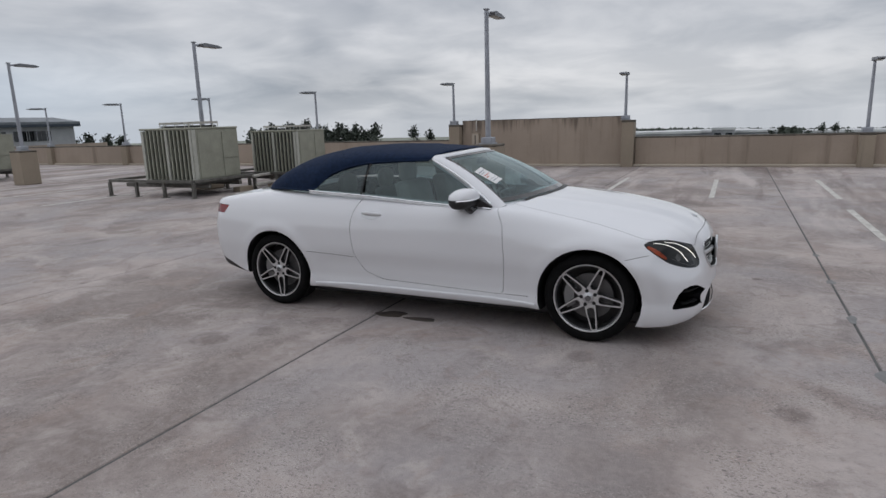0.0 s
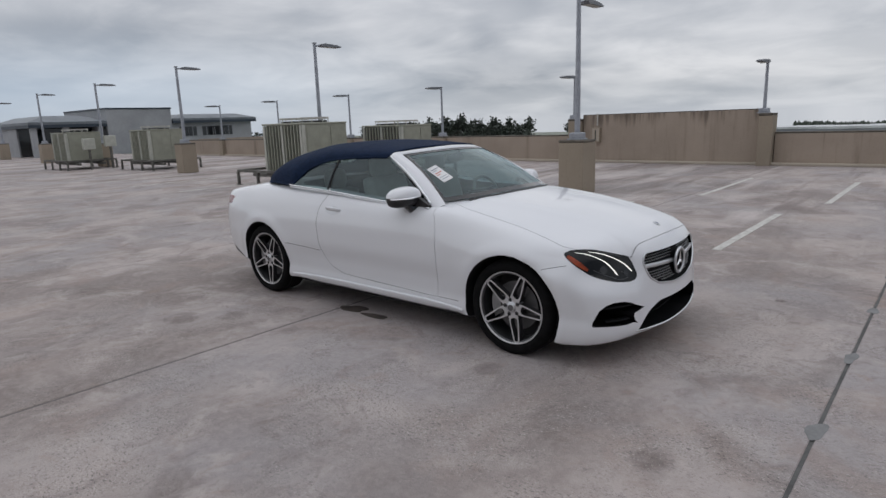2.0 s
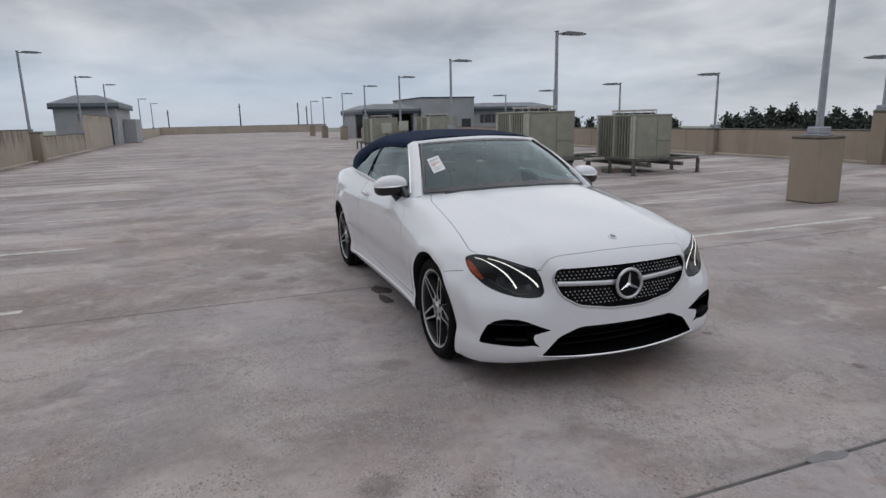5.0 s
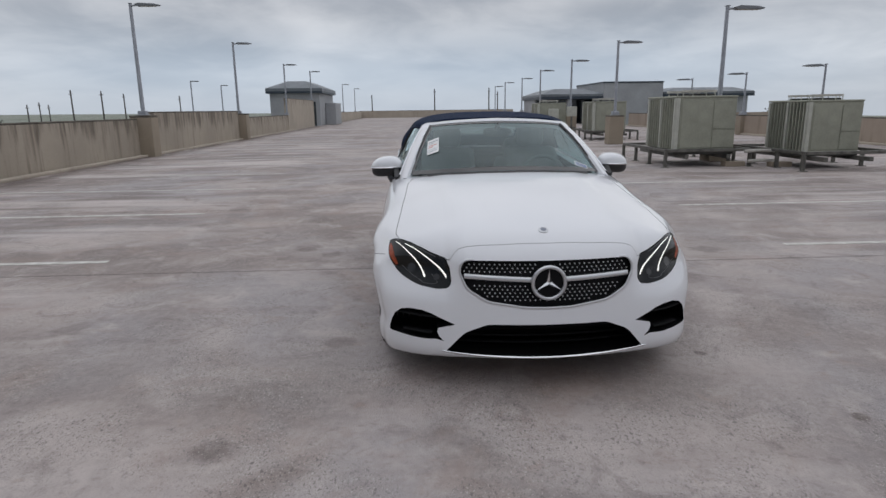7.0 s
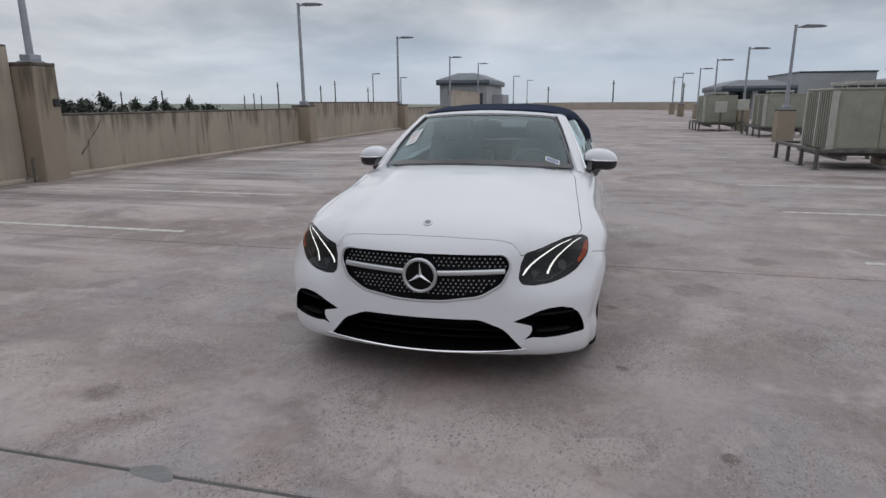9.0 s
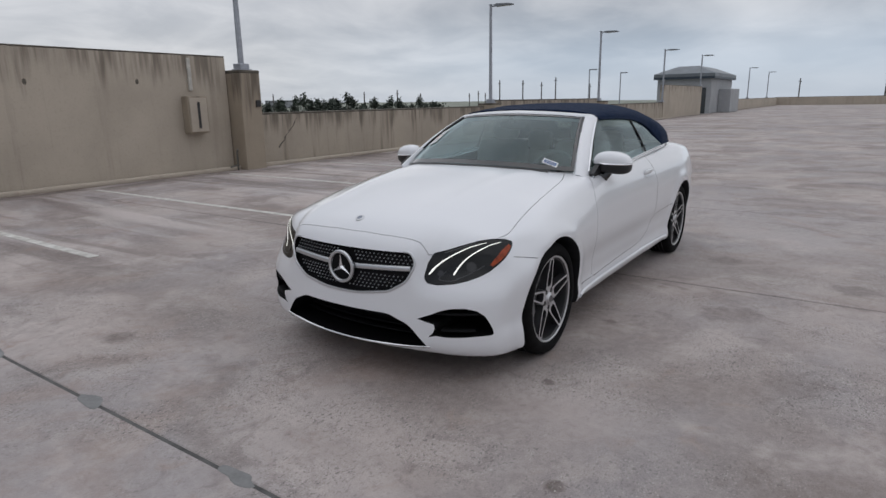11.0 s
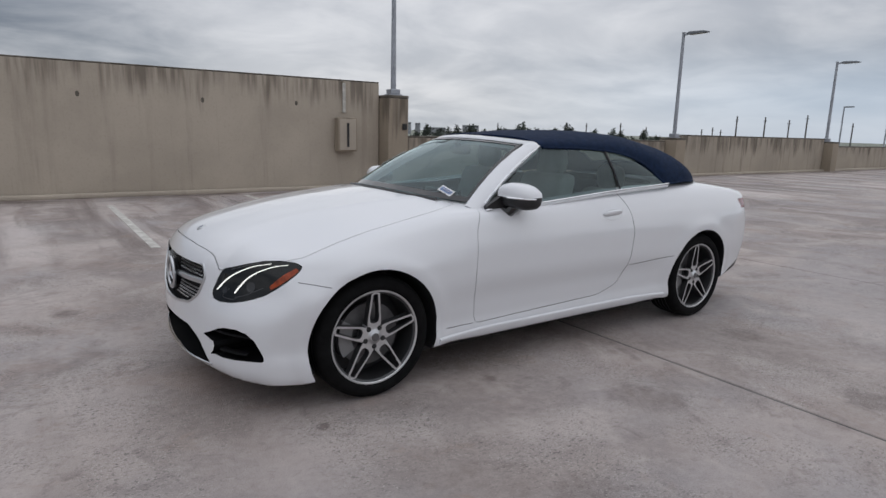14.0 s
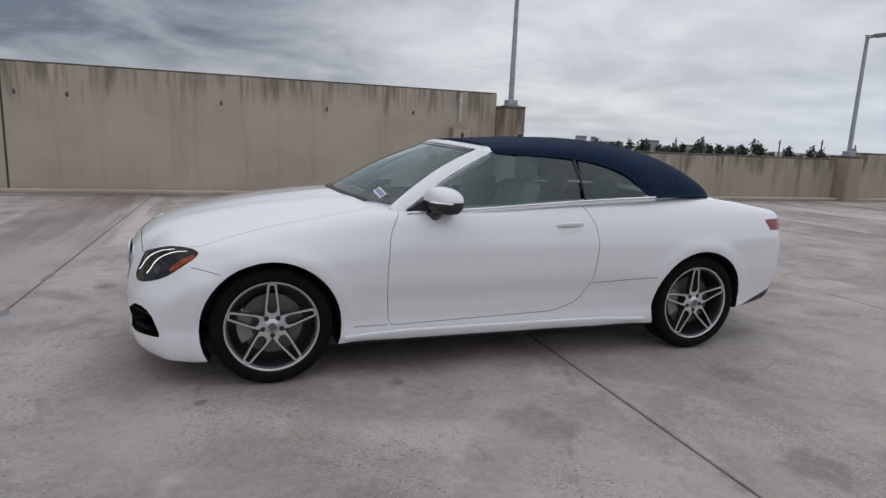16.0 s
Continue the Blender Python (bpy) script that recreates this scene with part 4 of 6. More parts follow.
# ---- the car: front towards +x ----
AX, RX, HUB = 1.437, -1.436, 0.335


def smooth_curve(pts):
    """A monotone cubic through (t, value) pairs, for arrays."""
    t, v = (np.array(c, float) for c in zip(*sorted(pts)))
    d = np.diff(v) / np.diff(t)
    m = np.zeros_like(v)
    m[1:-1] = np.where(d[:-1] * d[1:] > 0, 2 * d[:-1] * d[1:] / (d[:-1] + d[1:] + 1e-12), 0)
    m[0], m[-1] = d[0], d[-1]

    def f(x):
        x = np.clip(x, t[0], t[-1])
        k = np.clip(np.searchsorted(t, x) - 1, 0, len(t) - 2)
        h = t[k + 1] - t[k]
        s = (x - t[k]) / h
        return (2 * s**3 - 3 * s**2 + 1) * v[k] + (s**3 - 2 * s**2 + s) * h * m[k] + (-2 * s**3 + 3 * s**2) * v[k + 1] + (s**3 - s**2) * h * m[k + 1]

    return f


HALF_W = smooth_curve([(-2.6, 0.76), (-2.3, 0.80), (-1.9, 0.885), (-1.437, 0.925), (-0.9, 0.918), (-0.2, 0.905), (0.5, 0.905), (1.0, 0.915), (1.437, 0.925), (1.8, 0.91), (2.1, 0.875), (2.4, 0.82)])
SIDE = smooth_curve([(0.10, 0.945), (0.20, 0.968), (0.27, 0.972), (0.33, 0.962), (0.42, 0.975), (0.60, 1.0), (0.74, 0.998), (0.86, 0.972), (0.95, 0.930), (1.02, 0.878), (1.10, 0.79), (1.2, 0.66)])
CREST = smooth_curve([(-2.6, 0.86), (-2.45, 0.945), (-2.2, 1.005), (-1.9, 1.045), (-1.5, 1.078), (-1.0, 1.075), (-0.4, 1.05), (0.1, 1.02), (0.5, 1.022), (0.7, 1.035), (0.93, 1.042), (1.3, 1.01), (1.6, 0.968), (1.9, 0.905), (2.1, 0.842), (2.2, 0.800), (2.3, 0.72)])
DROP = smooth_curve([(-2.5, 0.06), (-1.5, 0.035), (-0.5, 0.03), (0.4, 0.05), (0.8, 0.09), (1.1, 0.135), (1.45, 0.155), (1.8, 0.175), (2.05, 0.15), (2.2, 0.12)])
NOSE = smooth_curve([(0.10, 2.20), (0.18, 2.255), (0.25, 2.275), (0.34, 2.275), (0.45, 2.268), (0.60, 2.255), (0.70, 2.235), (0.76, 2.20), (0.82, 2.14), (0.9, 2.05)])
TAIL = smooth_curve([(0.2, -2.39), (0.35, -2.49), (0.55, -2.55), (0.70, -2.555), (0.80, -2.53), (0.92, -2.50), (1.02, -2.44), (1.1, -2.34)])
UNDER = smooth_curve([(-2.6, 0.36), (-1.8, 0.27), (-1.4, 0.23), (-1.0, 0.205), (1.0, 0.205), (1.4, 0.17), (1.8, 0.145), (2.3, 0.185)])


def ease(t):
    t = np.clip(t, 0, 1)
    return t * t * (3 - 2 * t)


def body_field(p):
    x, y, z = p[:, 0], np.abs(p[:, 1]), p[:, 2]
    w = HALF_W(x) * SIDE(z)
    for a in (AX, RX):
        r = np.hypot(x - a, z - HUB)
        w = w + 0.014 * np.exp(-(((r - 0.405) / 0.05) ** 2))
    w = w - 0.010 * np.exp(-(((z - 0.46) / 0.08) ** 2)) * np.clip((1.05 - np.abs(x)) / 0.3, 0, 1)
    hi = ease((z - 0.46) / 0.20)
    w = w - 0.12 * np.clip((x - 1.57) / 0.42, 0, 1.2) ** 1.1 * ease((z - 0.575) / 0.16) - 0.02 * np.clip((x - 1.8) / 0.3, 0, 1)
    w = w - 0.085 * ease((x - 0.55) / 0.85) * np.clip((z - 0.70) / 0.22, 0, 1.2)
    crest = CREST(x) - DROP(x) * (y / 0.85) ** 2.4
    crest = crest + 0.010 * np.exp(-(((y - 0.42 - 0.08 * (1.6 - x)) / 0.07) ** 2)) * np.clip((x - 0.7) / 0.5, 0, 1) * np.clip((2.1 - x) / 0.3, 0, 1)
    nose = NOSE(z) - 0.085 * (y / 0.55) ** 2 - (1 - hi) * 0.9 * np.maximum(0, y - 0.63) ** 1.7
    nose = nose - hi * (0.9 * np.maximum(0, y - 0.50) ** 2 + 0.052 * ease((y - 0.435) / 0.085))
    tail = TAIL(z) + 0.36 * (y / 0.85) ** 2.4
    parts = np.stack([y - w, (z - crest) * 1.0, (x - nose) * 0.85, (tail - x) * 0.9, UNDER(x) - z])
    k = 0.016
    top = parts.max(0)
    return top + k * np.log(np.exp((parts - top) / k).sum(0))


def body_shell():
    """Rays from an inner box to the zero of the field give an even, closed skin."""
    lim = ((-2.0, 1.72), (-0.5, 0.5), (0.44, 0.60))
    inner, arc = (104, 22, 5), 15
    axes = []
    for (lo, hi), n in zip(lim, inner):
        ang = [math.tan(math.pi / 4 * (k / arc)) for k in range(1, arc + 1)]
        axes.append([(lo, -d) for d in ang[::-1]] + [(lo + (hi - lo) * k / n, 0.0) for k in range(n + 1)] + [(hi, d) for d in ang])
    index, org, way = {}, [], []

    def vert(key):
        if key not in index:
            o = np.array([axes[a][key[a]][0] for a in range(3)])
            d = np.array([axes[a][key[a]][1] for a in range(3)])
            index[key] = len(org)
            org.append(o)
            way.append(d / np.linalg.norm(d))
        return index[key]

    faces = []
    for a in range(3):
        b, c = (a + 1) % 3, (a + 2) % 3
        for end in (0, len(axes[a]) - 1):
            for i in range(len(axes[b]) - 1):
                for j in range(len(axes[c]) - 1):
                    quad = []
                    for u, v in ((i, j), (i + 1, j), (i + 1, j + 1), (i, j + 1)):
                        key = [0, 0, 0]
                        key[a], key[b], key[c] = end, u, v
                        quad.append(vert(tuple(key)))
                    faces.append(quad if end else quad[::-1])
    o, d = np.array(org), np.array(way)
    lo, hi = np.zeros(len(o)), np.full(len(o), 1.6)
    for _ in range(36):
        mid = (lo + hi) / 2
        out = body_field(o + d * mid[:, None]) > 0
        hi, lo = np.where(out, mid, hi), np.where(out, lo, mid)
    me = bpy.data.meshes.new("shell")
    me.from_pydata((o + d * hi[:, None]).tolist(), [], faces)
    me.update()
    return me


def shaped(me, ops):
    """Cuts a mesh with closed cutters, one after the other, and returns the resulting mesh."""
    ob = new("blank", me)
    cutters = []
    for kind, cutter, material in ops:
        cm = mesh_of("cutter", cutter)
        cm.materials.append(M[material])
        co = new("cutter", cm)
        cutters.append(co)
        mod = ob.modifiers.new("cut", "BOOLEAN")
        mod.operation, mod.object, mod.solver = kind, co, "EXACT"
        mod.material_mode = "TRANSFER"
    out = bpy.data.meshes.new_from_object(ob.evaluated_get(bpy.context.evaluated_depsgraph_get()))
    for co in cutters:
        bpy.data.objects.remove(co)
    bpy.data.objects.remove(ob)
    bm = bmesh.new()
    bm.from_mesh(out)
    bm.normal_update()
    for f in bm.faces:
        f.smooth = True
    for e in bm.edges:
        e.smooth = len(e.link_faces) == 2 and e.calc_face_angle(0) < radians(28)
    bm.to_mesh(out)
    bm.free()
    return out


def rounded(outline, r=0.02, seg=3):
    """Rounds the corners of a closed 2D outline."""
    pts, out = [Vector(p) for p in outline], []
    n = len(pts)
    for k, p in enumerate(pts):
        a, b = pts[k - 1] - p, pts[(k + 1) % n] - p
        t = min(r, a.length * 0.45, b.length * 0.45)
        p0, p1 = p + a.normalized() * t, p + b.normalized() * t
        for j in range(seg + 1):
            s = j / seg
            q = (1 - s) ** 2 * p0 + 2 * s * (1 - s) * p + s**2 * p1
            out.append((q.x, q.y))
    return out


def grown(outline, by):
    """Pushes a closed 2D outline outwards."""
    pts = [Vector(p) for p in outline]
    area = sum(a.x * b.y - b.x * a.y for a, b in zip(pts, pts[1:] + pts[:1]))
    out = []
    for k, p in enumerate(pts):
        d = (pts[(k + 1) % len(pts)] - pts[k - 1]).normalized()
        nrm = Vector((d.y, -d.x)) * (1 if area > 0 else -1)
        out.append((p.x + nrm.x * by, p.y + nrm.y * by))
    return out


car = thing("car", "white two-door convertible with a closed navy soft top", "car")
shell = body_shell()
shell.materials.append(M["white"])

# outlines of the panels: door in (x, z), bonnet in (x, y), lamps and grille in (y, z)
DOOR = rounded([(0.70, 1.20), (0.70, 0.99), (0.775, 0.85), (0.795, 0.60), (0.775, 0.305), (-0.31, 0.335), (-0.48, 0.395), (-0.57, 0.53), (-0.60, 0.76), (-0.58, 0.90), (-0.48, 1.06), (-0.48, 1.20)], 0.045, 4)
BONNET = rounded([(0.79, -0.665), (0.95, -0.715), (1.25, -0.735), (1.60, -0.765), (1.79, -0.785), (1.90, -0.755), (2.02, -0.655), (2.08, -0.585), (2.115, -0.52), (2.122, -0.492), (2.128, -0.465), (2.158, -0.22), (2.166, 0), (2.158, 0.22), (2.128, 0.465), (2.122, 0.492), (2.115, 0.52), (2.08, 0.585), (2.02, 0.655), (1.90, 0.755), (1.79, 0.785), (1.60, 0.765), (1.25, 0.735), (0.95, 0.715), (0.79, 0.665), (0.93, 0.4), (0.985, 0), (0.93, -0.4)], 0.03, 3)
GRILLE = rounded([(-0.428, 0.713), (0.428, 0.713), (0.453, 0.660), (0.412, 0.568), (0.31, 0.507), (0.12, 0.479), (0, 0.476), (-0.12, 0.479), (-0.31, 0.507), (-0.412, 0.568), (-0.453, 0.660)], 0.03, 3)
INTAKE = rounded([(-0.535, 0.215), (-0.43, 0.335), (-0.31, 0.385), (0.31, 0.385), (0.43, 0.335), (0.535, 0.215), (0.30, 0.192), (0, 0.186), (-0.30, 0.192)], 0.03, 3)
DUCT = [(0.475, 0.375), (0.55, 0.405), (0.60, 0.428), (0.65, 0.442), (0.71, 0.444), (0.76, 0.430), (0.795, 0.400), (0.812, 0.362), (0.823, 0.325), (0.827, 0.300), (0.820, 0.294), (0.77, 0.292), (0.70, 0.288), (0.63, 0.286), (0.575, 0.29), (0.535, 0.280), (0.56, 0.305), (0.57, 0.33), (0.565, 0.352)]
LAMP = rounded([(-0.535, 0.745), (-0.575, 0.762), (-0.647, 0.769), (-0.718, 0.766), (-0.803, 0.748), (-0.89, 0.724), (-0.955, 0.707), (-0.985, 0.66), (-1.010, 0.59), (-0.997, 0.562), (-0.945, 0.556), (-0.86, 0.564), (-0.80, 0.576), (-0.735, 0.594), (-0.68, 0.615), (-0.625, 0.65), (-0.585, 0.68), (-0.55, 0.715)], 0.012, 3)
TAILLAMP = rounded([(0.40, 0.875), (0.52, 0.925), (0.70, 0.925), (0.80, 0.915), (0.98, 0.90), (0.98, 0.872), (0.86, 0.842), (0.65, 0.835), (0.48, 0.845)], 0.02, 3)
VALANCE = [(-1.79, 0.10), (-1.80, 0.262), (-2.00, 0.335), (-2.20, 0.40), (-2.8, 0.43), (-2.8, 0.10)]
C40, S40 = math.cos(radians(40)), math.sin(radians(40))


def lamp_prism(outline, side, depth0=1.2, depth1=3.0):
    """Extruded along the line that looks at the lamp, 40 degrees off the nose."""
    bm = bmesh.new()
    rows = []
    for h in (depth0, depth1):
        rows.append([bm.verts.new((h * C40 - s * S40, side * (h * S40 + s * C40), z)) for s, z in outline])
    n = len(outline)
    for k in range(n):
        bm.faces.new((rows[0][k], rows[0][(k + 1) % n], rows[1][(k + 1) % n], rows[1][k]))
    bm.faces.new(rows[0])
    bm.faces.new(rows[1])
    bmesh.ops.recalc_face_normals(bm, faces=bm.faces)
    return bm


def arch():
    bm = bmesh.new()
    for x in (AX, RX):
        for s in (1, -1):
            y0, y1 = (0.52, 1.3) if s > 0 else (-1.3, -0.52)
            prism([(x + 0.381 * math.cos(2 * math.pi * k / 40), HUB - 0.005 + 0.381 * math.sin(2 * math.pi * k / 40)) for k in range(40)], "y", y0, y1, bm)
    return bm


def door_prism(grow, side):
    y = (0.70 - grow, 1.3) if side > 0 else (-1.3, -0.70 + grow)
    return prism(grown(DOOR, grow), "y", *y)


def duct_prism(side):
    return prism([(side * a, b) for a, b in DUCT], "x", 1.80, 2.6)


def tail_prism(outline, side):
    bm = prism([(side * a, b) for a, b in outline], "x", -2.8, -2.0)
    for v in bm.verts:
        if v.co.x > -2.4:
            v.co.x -= 1.6 * abs(v.co.z - 0.895)
    bmesh.ops.triangulate(bm, faces=bm.faces)
    bmesh.ops.recalc_face_normals(bm, faces=bm.faces)
    return bm


cabin = prism(rounded([(0.80, -0.60), (0.66, -0.68), (-1.05, -0.68), (-1.25, -0.5), (-1.25, 0.5), (-1.05, 0.68), (0.66, 0.68), (0.80, 0.60)], 0.08), "z", 0.42, 1.5)
body = shaped(shell.copy(), [
    ("DIFFERENCE", prism(VALANCE, "y", -1.2, 1.2), "black"),
    ("DIFFERENCE", arch(), "black"),
    ("DIFFERENCE", join(door_prism(0.0035, 1), door_prism(0.0035, -1)), "black"),
    ("DIFFERENCE", lamp_prism(grown(LAMP, 0.003), 1, 1.765), "black"),
    ("DIFFERENCE", lamp_prism(grown(LAMP, 0.003), -1, 1.765), "black"),
    ("DIFFERENCE", prism(grown(BONNET, 0.0035), "z", 0.70, 1.6), "black"),
    ("DIFFERENCE", prism(GRILLE, "x", 2.10, 2.6), "grille"),
    ("DIFFERENCE", prism(INTAKE, "x", 1.98, 2.6), "grille"),
    ("DIFFERENCE", join(duct_prism(1), duct_prism(-1)), "grille"),
    ("DIFFERENCE", join(tail_prism(grown(TAILLAMP, 0.002), 1), tail_prism(grown(TAILLAMP, 0.002), -1)), "black"),
    ("DIFFERENCE", cabin, "carpet"),
])


body_ob = new("body", body)
body_ob.parent = car
tagged(body_ob, "glossy white painted body shell")

doors = {}
for s in (1, -1):
    d = shaped(shell.copy(), [("INTERSECT", door_prism(0.0, s), "white")])
    ob = new("door", d)
    ob.parent = car
    doors[s] = ob
bon = new("bonnet", shaped(shell.copy(), [("INTERSECT", prism(BONNET, "z", 0.703, 1.6), "white"),
                              ("DIFFERENCE", lamp_prism(grown(LAMP, 0.003), 1, 1.765), "black"), ("DIFFERENCE", lamp_prism(grown(LAMP, 0.003), -1, 1.765), "black")]))
bon.parent = car
lamps = []
for s in (1, -1):
    ob = new("headlamp", shaped(shell.copy(), [("INTERSECT", lamp_prism(LAMP, s, 1.765), "lens")]))
    ob.data.materials.clear()
    ob.data.materials.append(M["lens"])
    for f in ob.data.polygons:
        f.material_index = 0
    ob.parent = car
    tagged(ob, "smoked headlamp with lit white light strips")
    lamps.append(ob)
    ob = new("tail_lamp", shaped(shell.copy(), [("INTERSECT", tail_prism(TAILLAMP, s), "red")]))
    ob.data.materials.clear()
    ob.data.materials.append(M["red"])
    for f in ob.data.polygons:
        f.material_index = 0
    ob.parent = car
    tagged(ob, "red wrap-round tail lamp")
val = new("rear_valance", shaped(shell.copy(), [("INTERSECT", prism(grown(VALANCE, -0.002), "y", -0.84, 0.84), "black")]))
val.data.materials.clear()
val.data.materials.append(M["black"])
for f in val.data.polygons:
    f.material_index = 0
val.parent = car
tagged(val, "black plastic rear valance")


def skin(o, d):
    """Where the body's surface lies from an inner point along a way, and its normal."""
    o, d = np.array(o, float), np.array(d, float)
    d /= np.linalg.norm(d)
    lo, hi = 0.0, 2.0
    for _ in range(40):
        m = (lo + hi) / 2
        if body_field((o + d * m)[None])[0] > 0:
            hi = m
        else:
            lo = m
    p = o + d * hi
    g = np.array([body_field((p + e)[None])[0] - body_field((p - e)[None])[0] for e in np.eye(3) * 1e-3])
    return Vector(p), Vector(g / np.linalg.norm(g))


def ribbon(rows, width, lift, sink=0.004):
    """A raised strip along (point, normal) rows."""
    bm = bmesh.new()
    rings = []
    ws = width if isinstance(width, (list, tuple)) else [width] * len(rows)
    for k, (p, n) in enumerate(rows):
        t = (rows[min(k + 1, len(rows) - 1)][0] - rows[max(k - 1, 0)][0]).normalized()
        s = t.cross(n).normalized() * ws[k] / 2
        rings.append([bm.verts.new(q) for q in (p - s - n * sink, p - s + n * lift * 0.6, p - 0.7 * s + n * lift, p + 0.7 * s + n * lift, p + s + n * lift * 0.6, p + s - n * sink)])
    for a, b in zip(rings, rings[1:]):
        for j in range(6):
            bm.faces.new((a[j], a[(j + 1) % 6], b[(j + 1) % 6], b[j]))
    bm.faces.new(rings[0])
    bm.faces.new(rings[-1])
    bmesh.ops.recalc_face_normals(bm, faces=bm.faces)
    return bm


def spline(pts, n=24):
    """Catmull-Rom through points of any dimension."""
    P = np.array([pts[0]] + list(pts) + [pts[-1]], float)
    out = []
    for t in np.linspace(0, len(pts) - 1, n):
        k = min(int(t), len(pts) - 2)
        s = t - k
        a, b, c, d = P[k : k + 4]
        out.append(tuple(0.5 * (2 * b + (c - a) * s + (2 * a - 5 * b + 4 * c - d) * s**2 + (3 * b - 3 * c + d - a) * s**3)))
    return out


def side_line(pts, s):
    return [skin((x, 0, z), (0, s, 0)) for x, z in pts]


def nose_line(pts):
    return [skin((1.6, y, z), (1, 0, 0)) for y, z in pts]


def lamp_line(pts, side):
    return [skin((1.45 * C40 - a * S40, side * (1.45 * S40 + a * C40), z), (C40, side * S40, 0)) for a, z in pts]


def ovoid(centre, half, power=2.5, n=28, m=16, keep=None):
    """A rounded box-like ball."""
    bm = bmesh.new()

    def q(v, e):
        return math.copysign(abs(v) ** e, v)

    e = 2 / power
    rows = []
    for j in range(m + 1):
        b = -math.pi / 2 + math.pi * j / m
        rows.append([bm.verts.new((centre[0] + half[0] * q(math.cos(b), e) * q(math.cos(2 * math.pi * k / n), e), centre[1] + half[1] * q(math.cos(b), e) * q(math.sin(2 * math.pi * k / n), e), centre[2] + half[2] * q(math.sin(b), e))) for k in range(n)])
    for a, b in zip(rows, rows[1:]):
        for k in range(n):
            bm.faces.new((a[k], a[(k + 1) % n], b[(k + 1) % n], b[k]))
    bmesh.ops.remove_doubles(bm, verts=bm.verts[:], dist=1e-5)
    return bm


# panel seams that are drawn as thin grooves
for s in (1, -1):
    part("seam", ribbon(side_line(spline([(1.845, 0.676), (1.786, 0.665), (1.70, 0.646)], 6), s), 0.0035, 0.0008), "black", car)
    part("seam", ribbon(side_line(spline([(1.05, 0.308), (0.9, 0.308), (0.785, 0.307)], 5), s), 0.0035, 0.0008), "black", car)
    part("seam", ribbon(side_line(spline([(-0.58, 0.515), (-0.78, 0.527), (-1.06, 0.54)], 8), s), 0.0035, 0.0008), "black", car)

# flared sill lip between the wheels
for s in (1, -1):
    rows = [(p, (n + Vector((0, 0, -0.25))).normalized()) for p, n in side_line([(-1.0 + 0.085 * k, 0.248) for k in range(25)], s)]
    part("side_skirt", ribbon(rows, [0.03 + 0.035 * min(1, k / 4, (24 - k) / 4) for k in range(25)], 0.011), "white", car, "white flared sill", smooth=True, sharp=70)

# ---- door handles, belt trim ----
for s in (1, -1):
    rows = side_line([(-0.295 - 0.02 * k, 0.888 + 0.0008 * k) for k in range(11)], s)
    bm = bmesh.new()
    rings = []
    for k, (p, n) in enumerate(rows):
        u = k / 10
        bulge = max(0.001, (1 - (2 * u - 1) ** 4))
        up = Vector((0, 0, 1))
        rings.append([bm.verts.new(p + n * (0.016 + 0.020 * math.cos(a)) * bulge + up * 0.019 * math.sin(a) * (0.25 + 0.75 * bulge)) for a in [2 * math.pi * j / 12 for j in range(12)]])
    for a, b in zip(rings, rings[1:]):
        for j in range(12):
            bm.faces.new((a[j], a[(j + 1) % 12], b[(j + 1) % 12], b[j]))
    bm.faces.new(rings[0])
    bm.faces.new(rings[-1])
    bmesh.ops.recalc_face_normals(bm, faces=bm.faces)
    h = part("door_handle", bm, "white", doors[s], "white door handle with a bright insert", smooth=True, sharp=60)
    part("recess", ribbon(side_line([(-0.30 - 0.019 * k, 0.882) for k in range(11)], s), [0.02 + 0.055 * math.sin(math.pi * (k + 0.4) / 11) for k in range(11)], 0.0006, 0.003), "satin", doors[s])

BELT = smooth_curve([(-1.9, 1.06), (-1.6, 1.075), (-1.3, 1.092), (-1.0, 1.075), (-0.45, 1.045), (0.16, 1.0), (0.66, 0.972), (0.8, 0.965)])
RAIL_Z = smooth_curve([(-1.881, 1.045), (-1.645, 1.068), (-1.323, 1.085), (-1.054, 1.075), (-1, 1.11), (-0.95, 1.16), (-0.86, 1.225), (-0.66, 1.288), (-0.48, 1.312), (-0.16, 1.327), (0.08, 1.328), (0.25, 1.33)])
RAIL_Y = smooth_curve([(-1.881, 0.02), (-1.86, 0.2), (-1.806, 0.42), (-1.699, 0.58), (-1.538, 0.7), (-1.323, 0.775), (-1.054, 0.8), (-0.95, 0.755), (-0.86, 0.72), (-0.48, 0.672), (-0.16, 0.65), (0.08, 0.605), (0.25, 0.575)])
ROOF_Z = smooth_curve([(-1.881, 1.052), (-1.806, 1.1), (-1.645, 1.185), (-1.43, 1.295), (-1.215, 1.375), (-0.9, 1.428), (-0.62, 1.443), (-0.37, 1.436), (0, 1.414), (0.25, 1.396)])
SILL_Y = 0.808


def grid(rows, bm=None):
    bm = bm or bmesh.new()
    v = [[bm.verts.new(p) for p in r] for r in rows]
    for a, b in zip(v, v[1:]):
        for j in range(len(a) - 1):
            bm.faces.new((a[j], a[j + 1], b[j + 1], b[j]))
    return bm


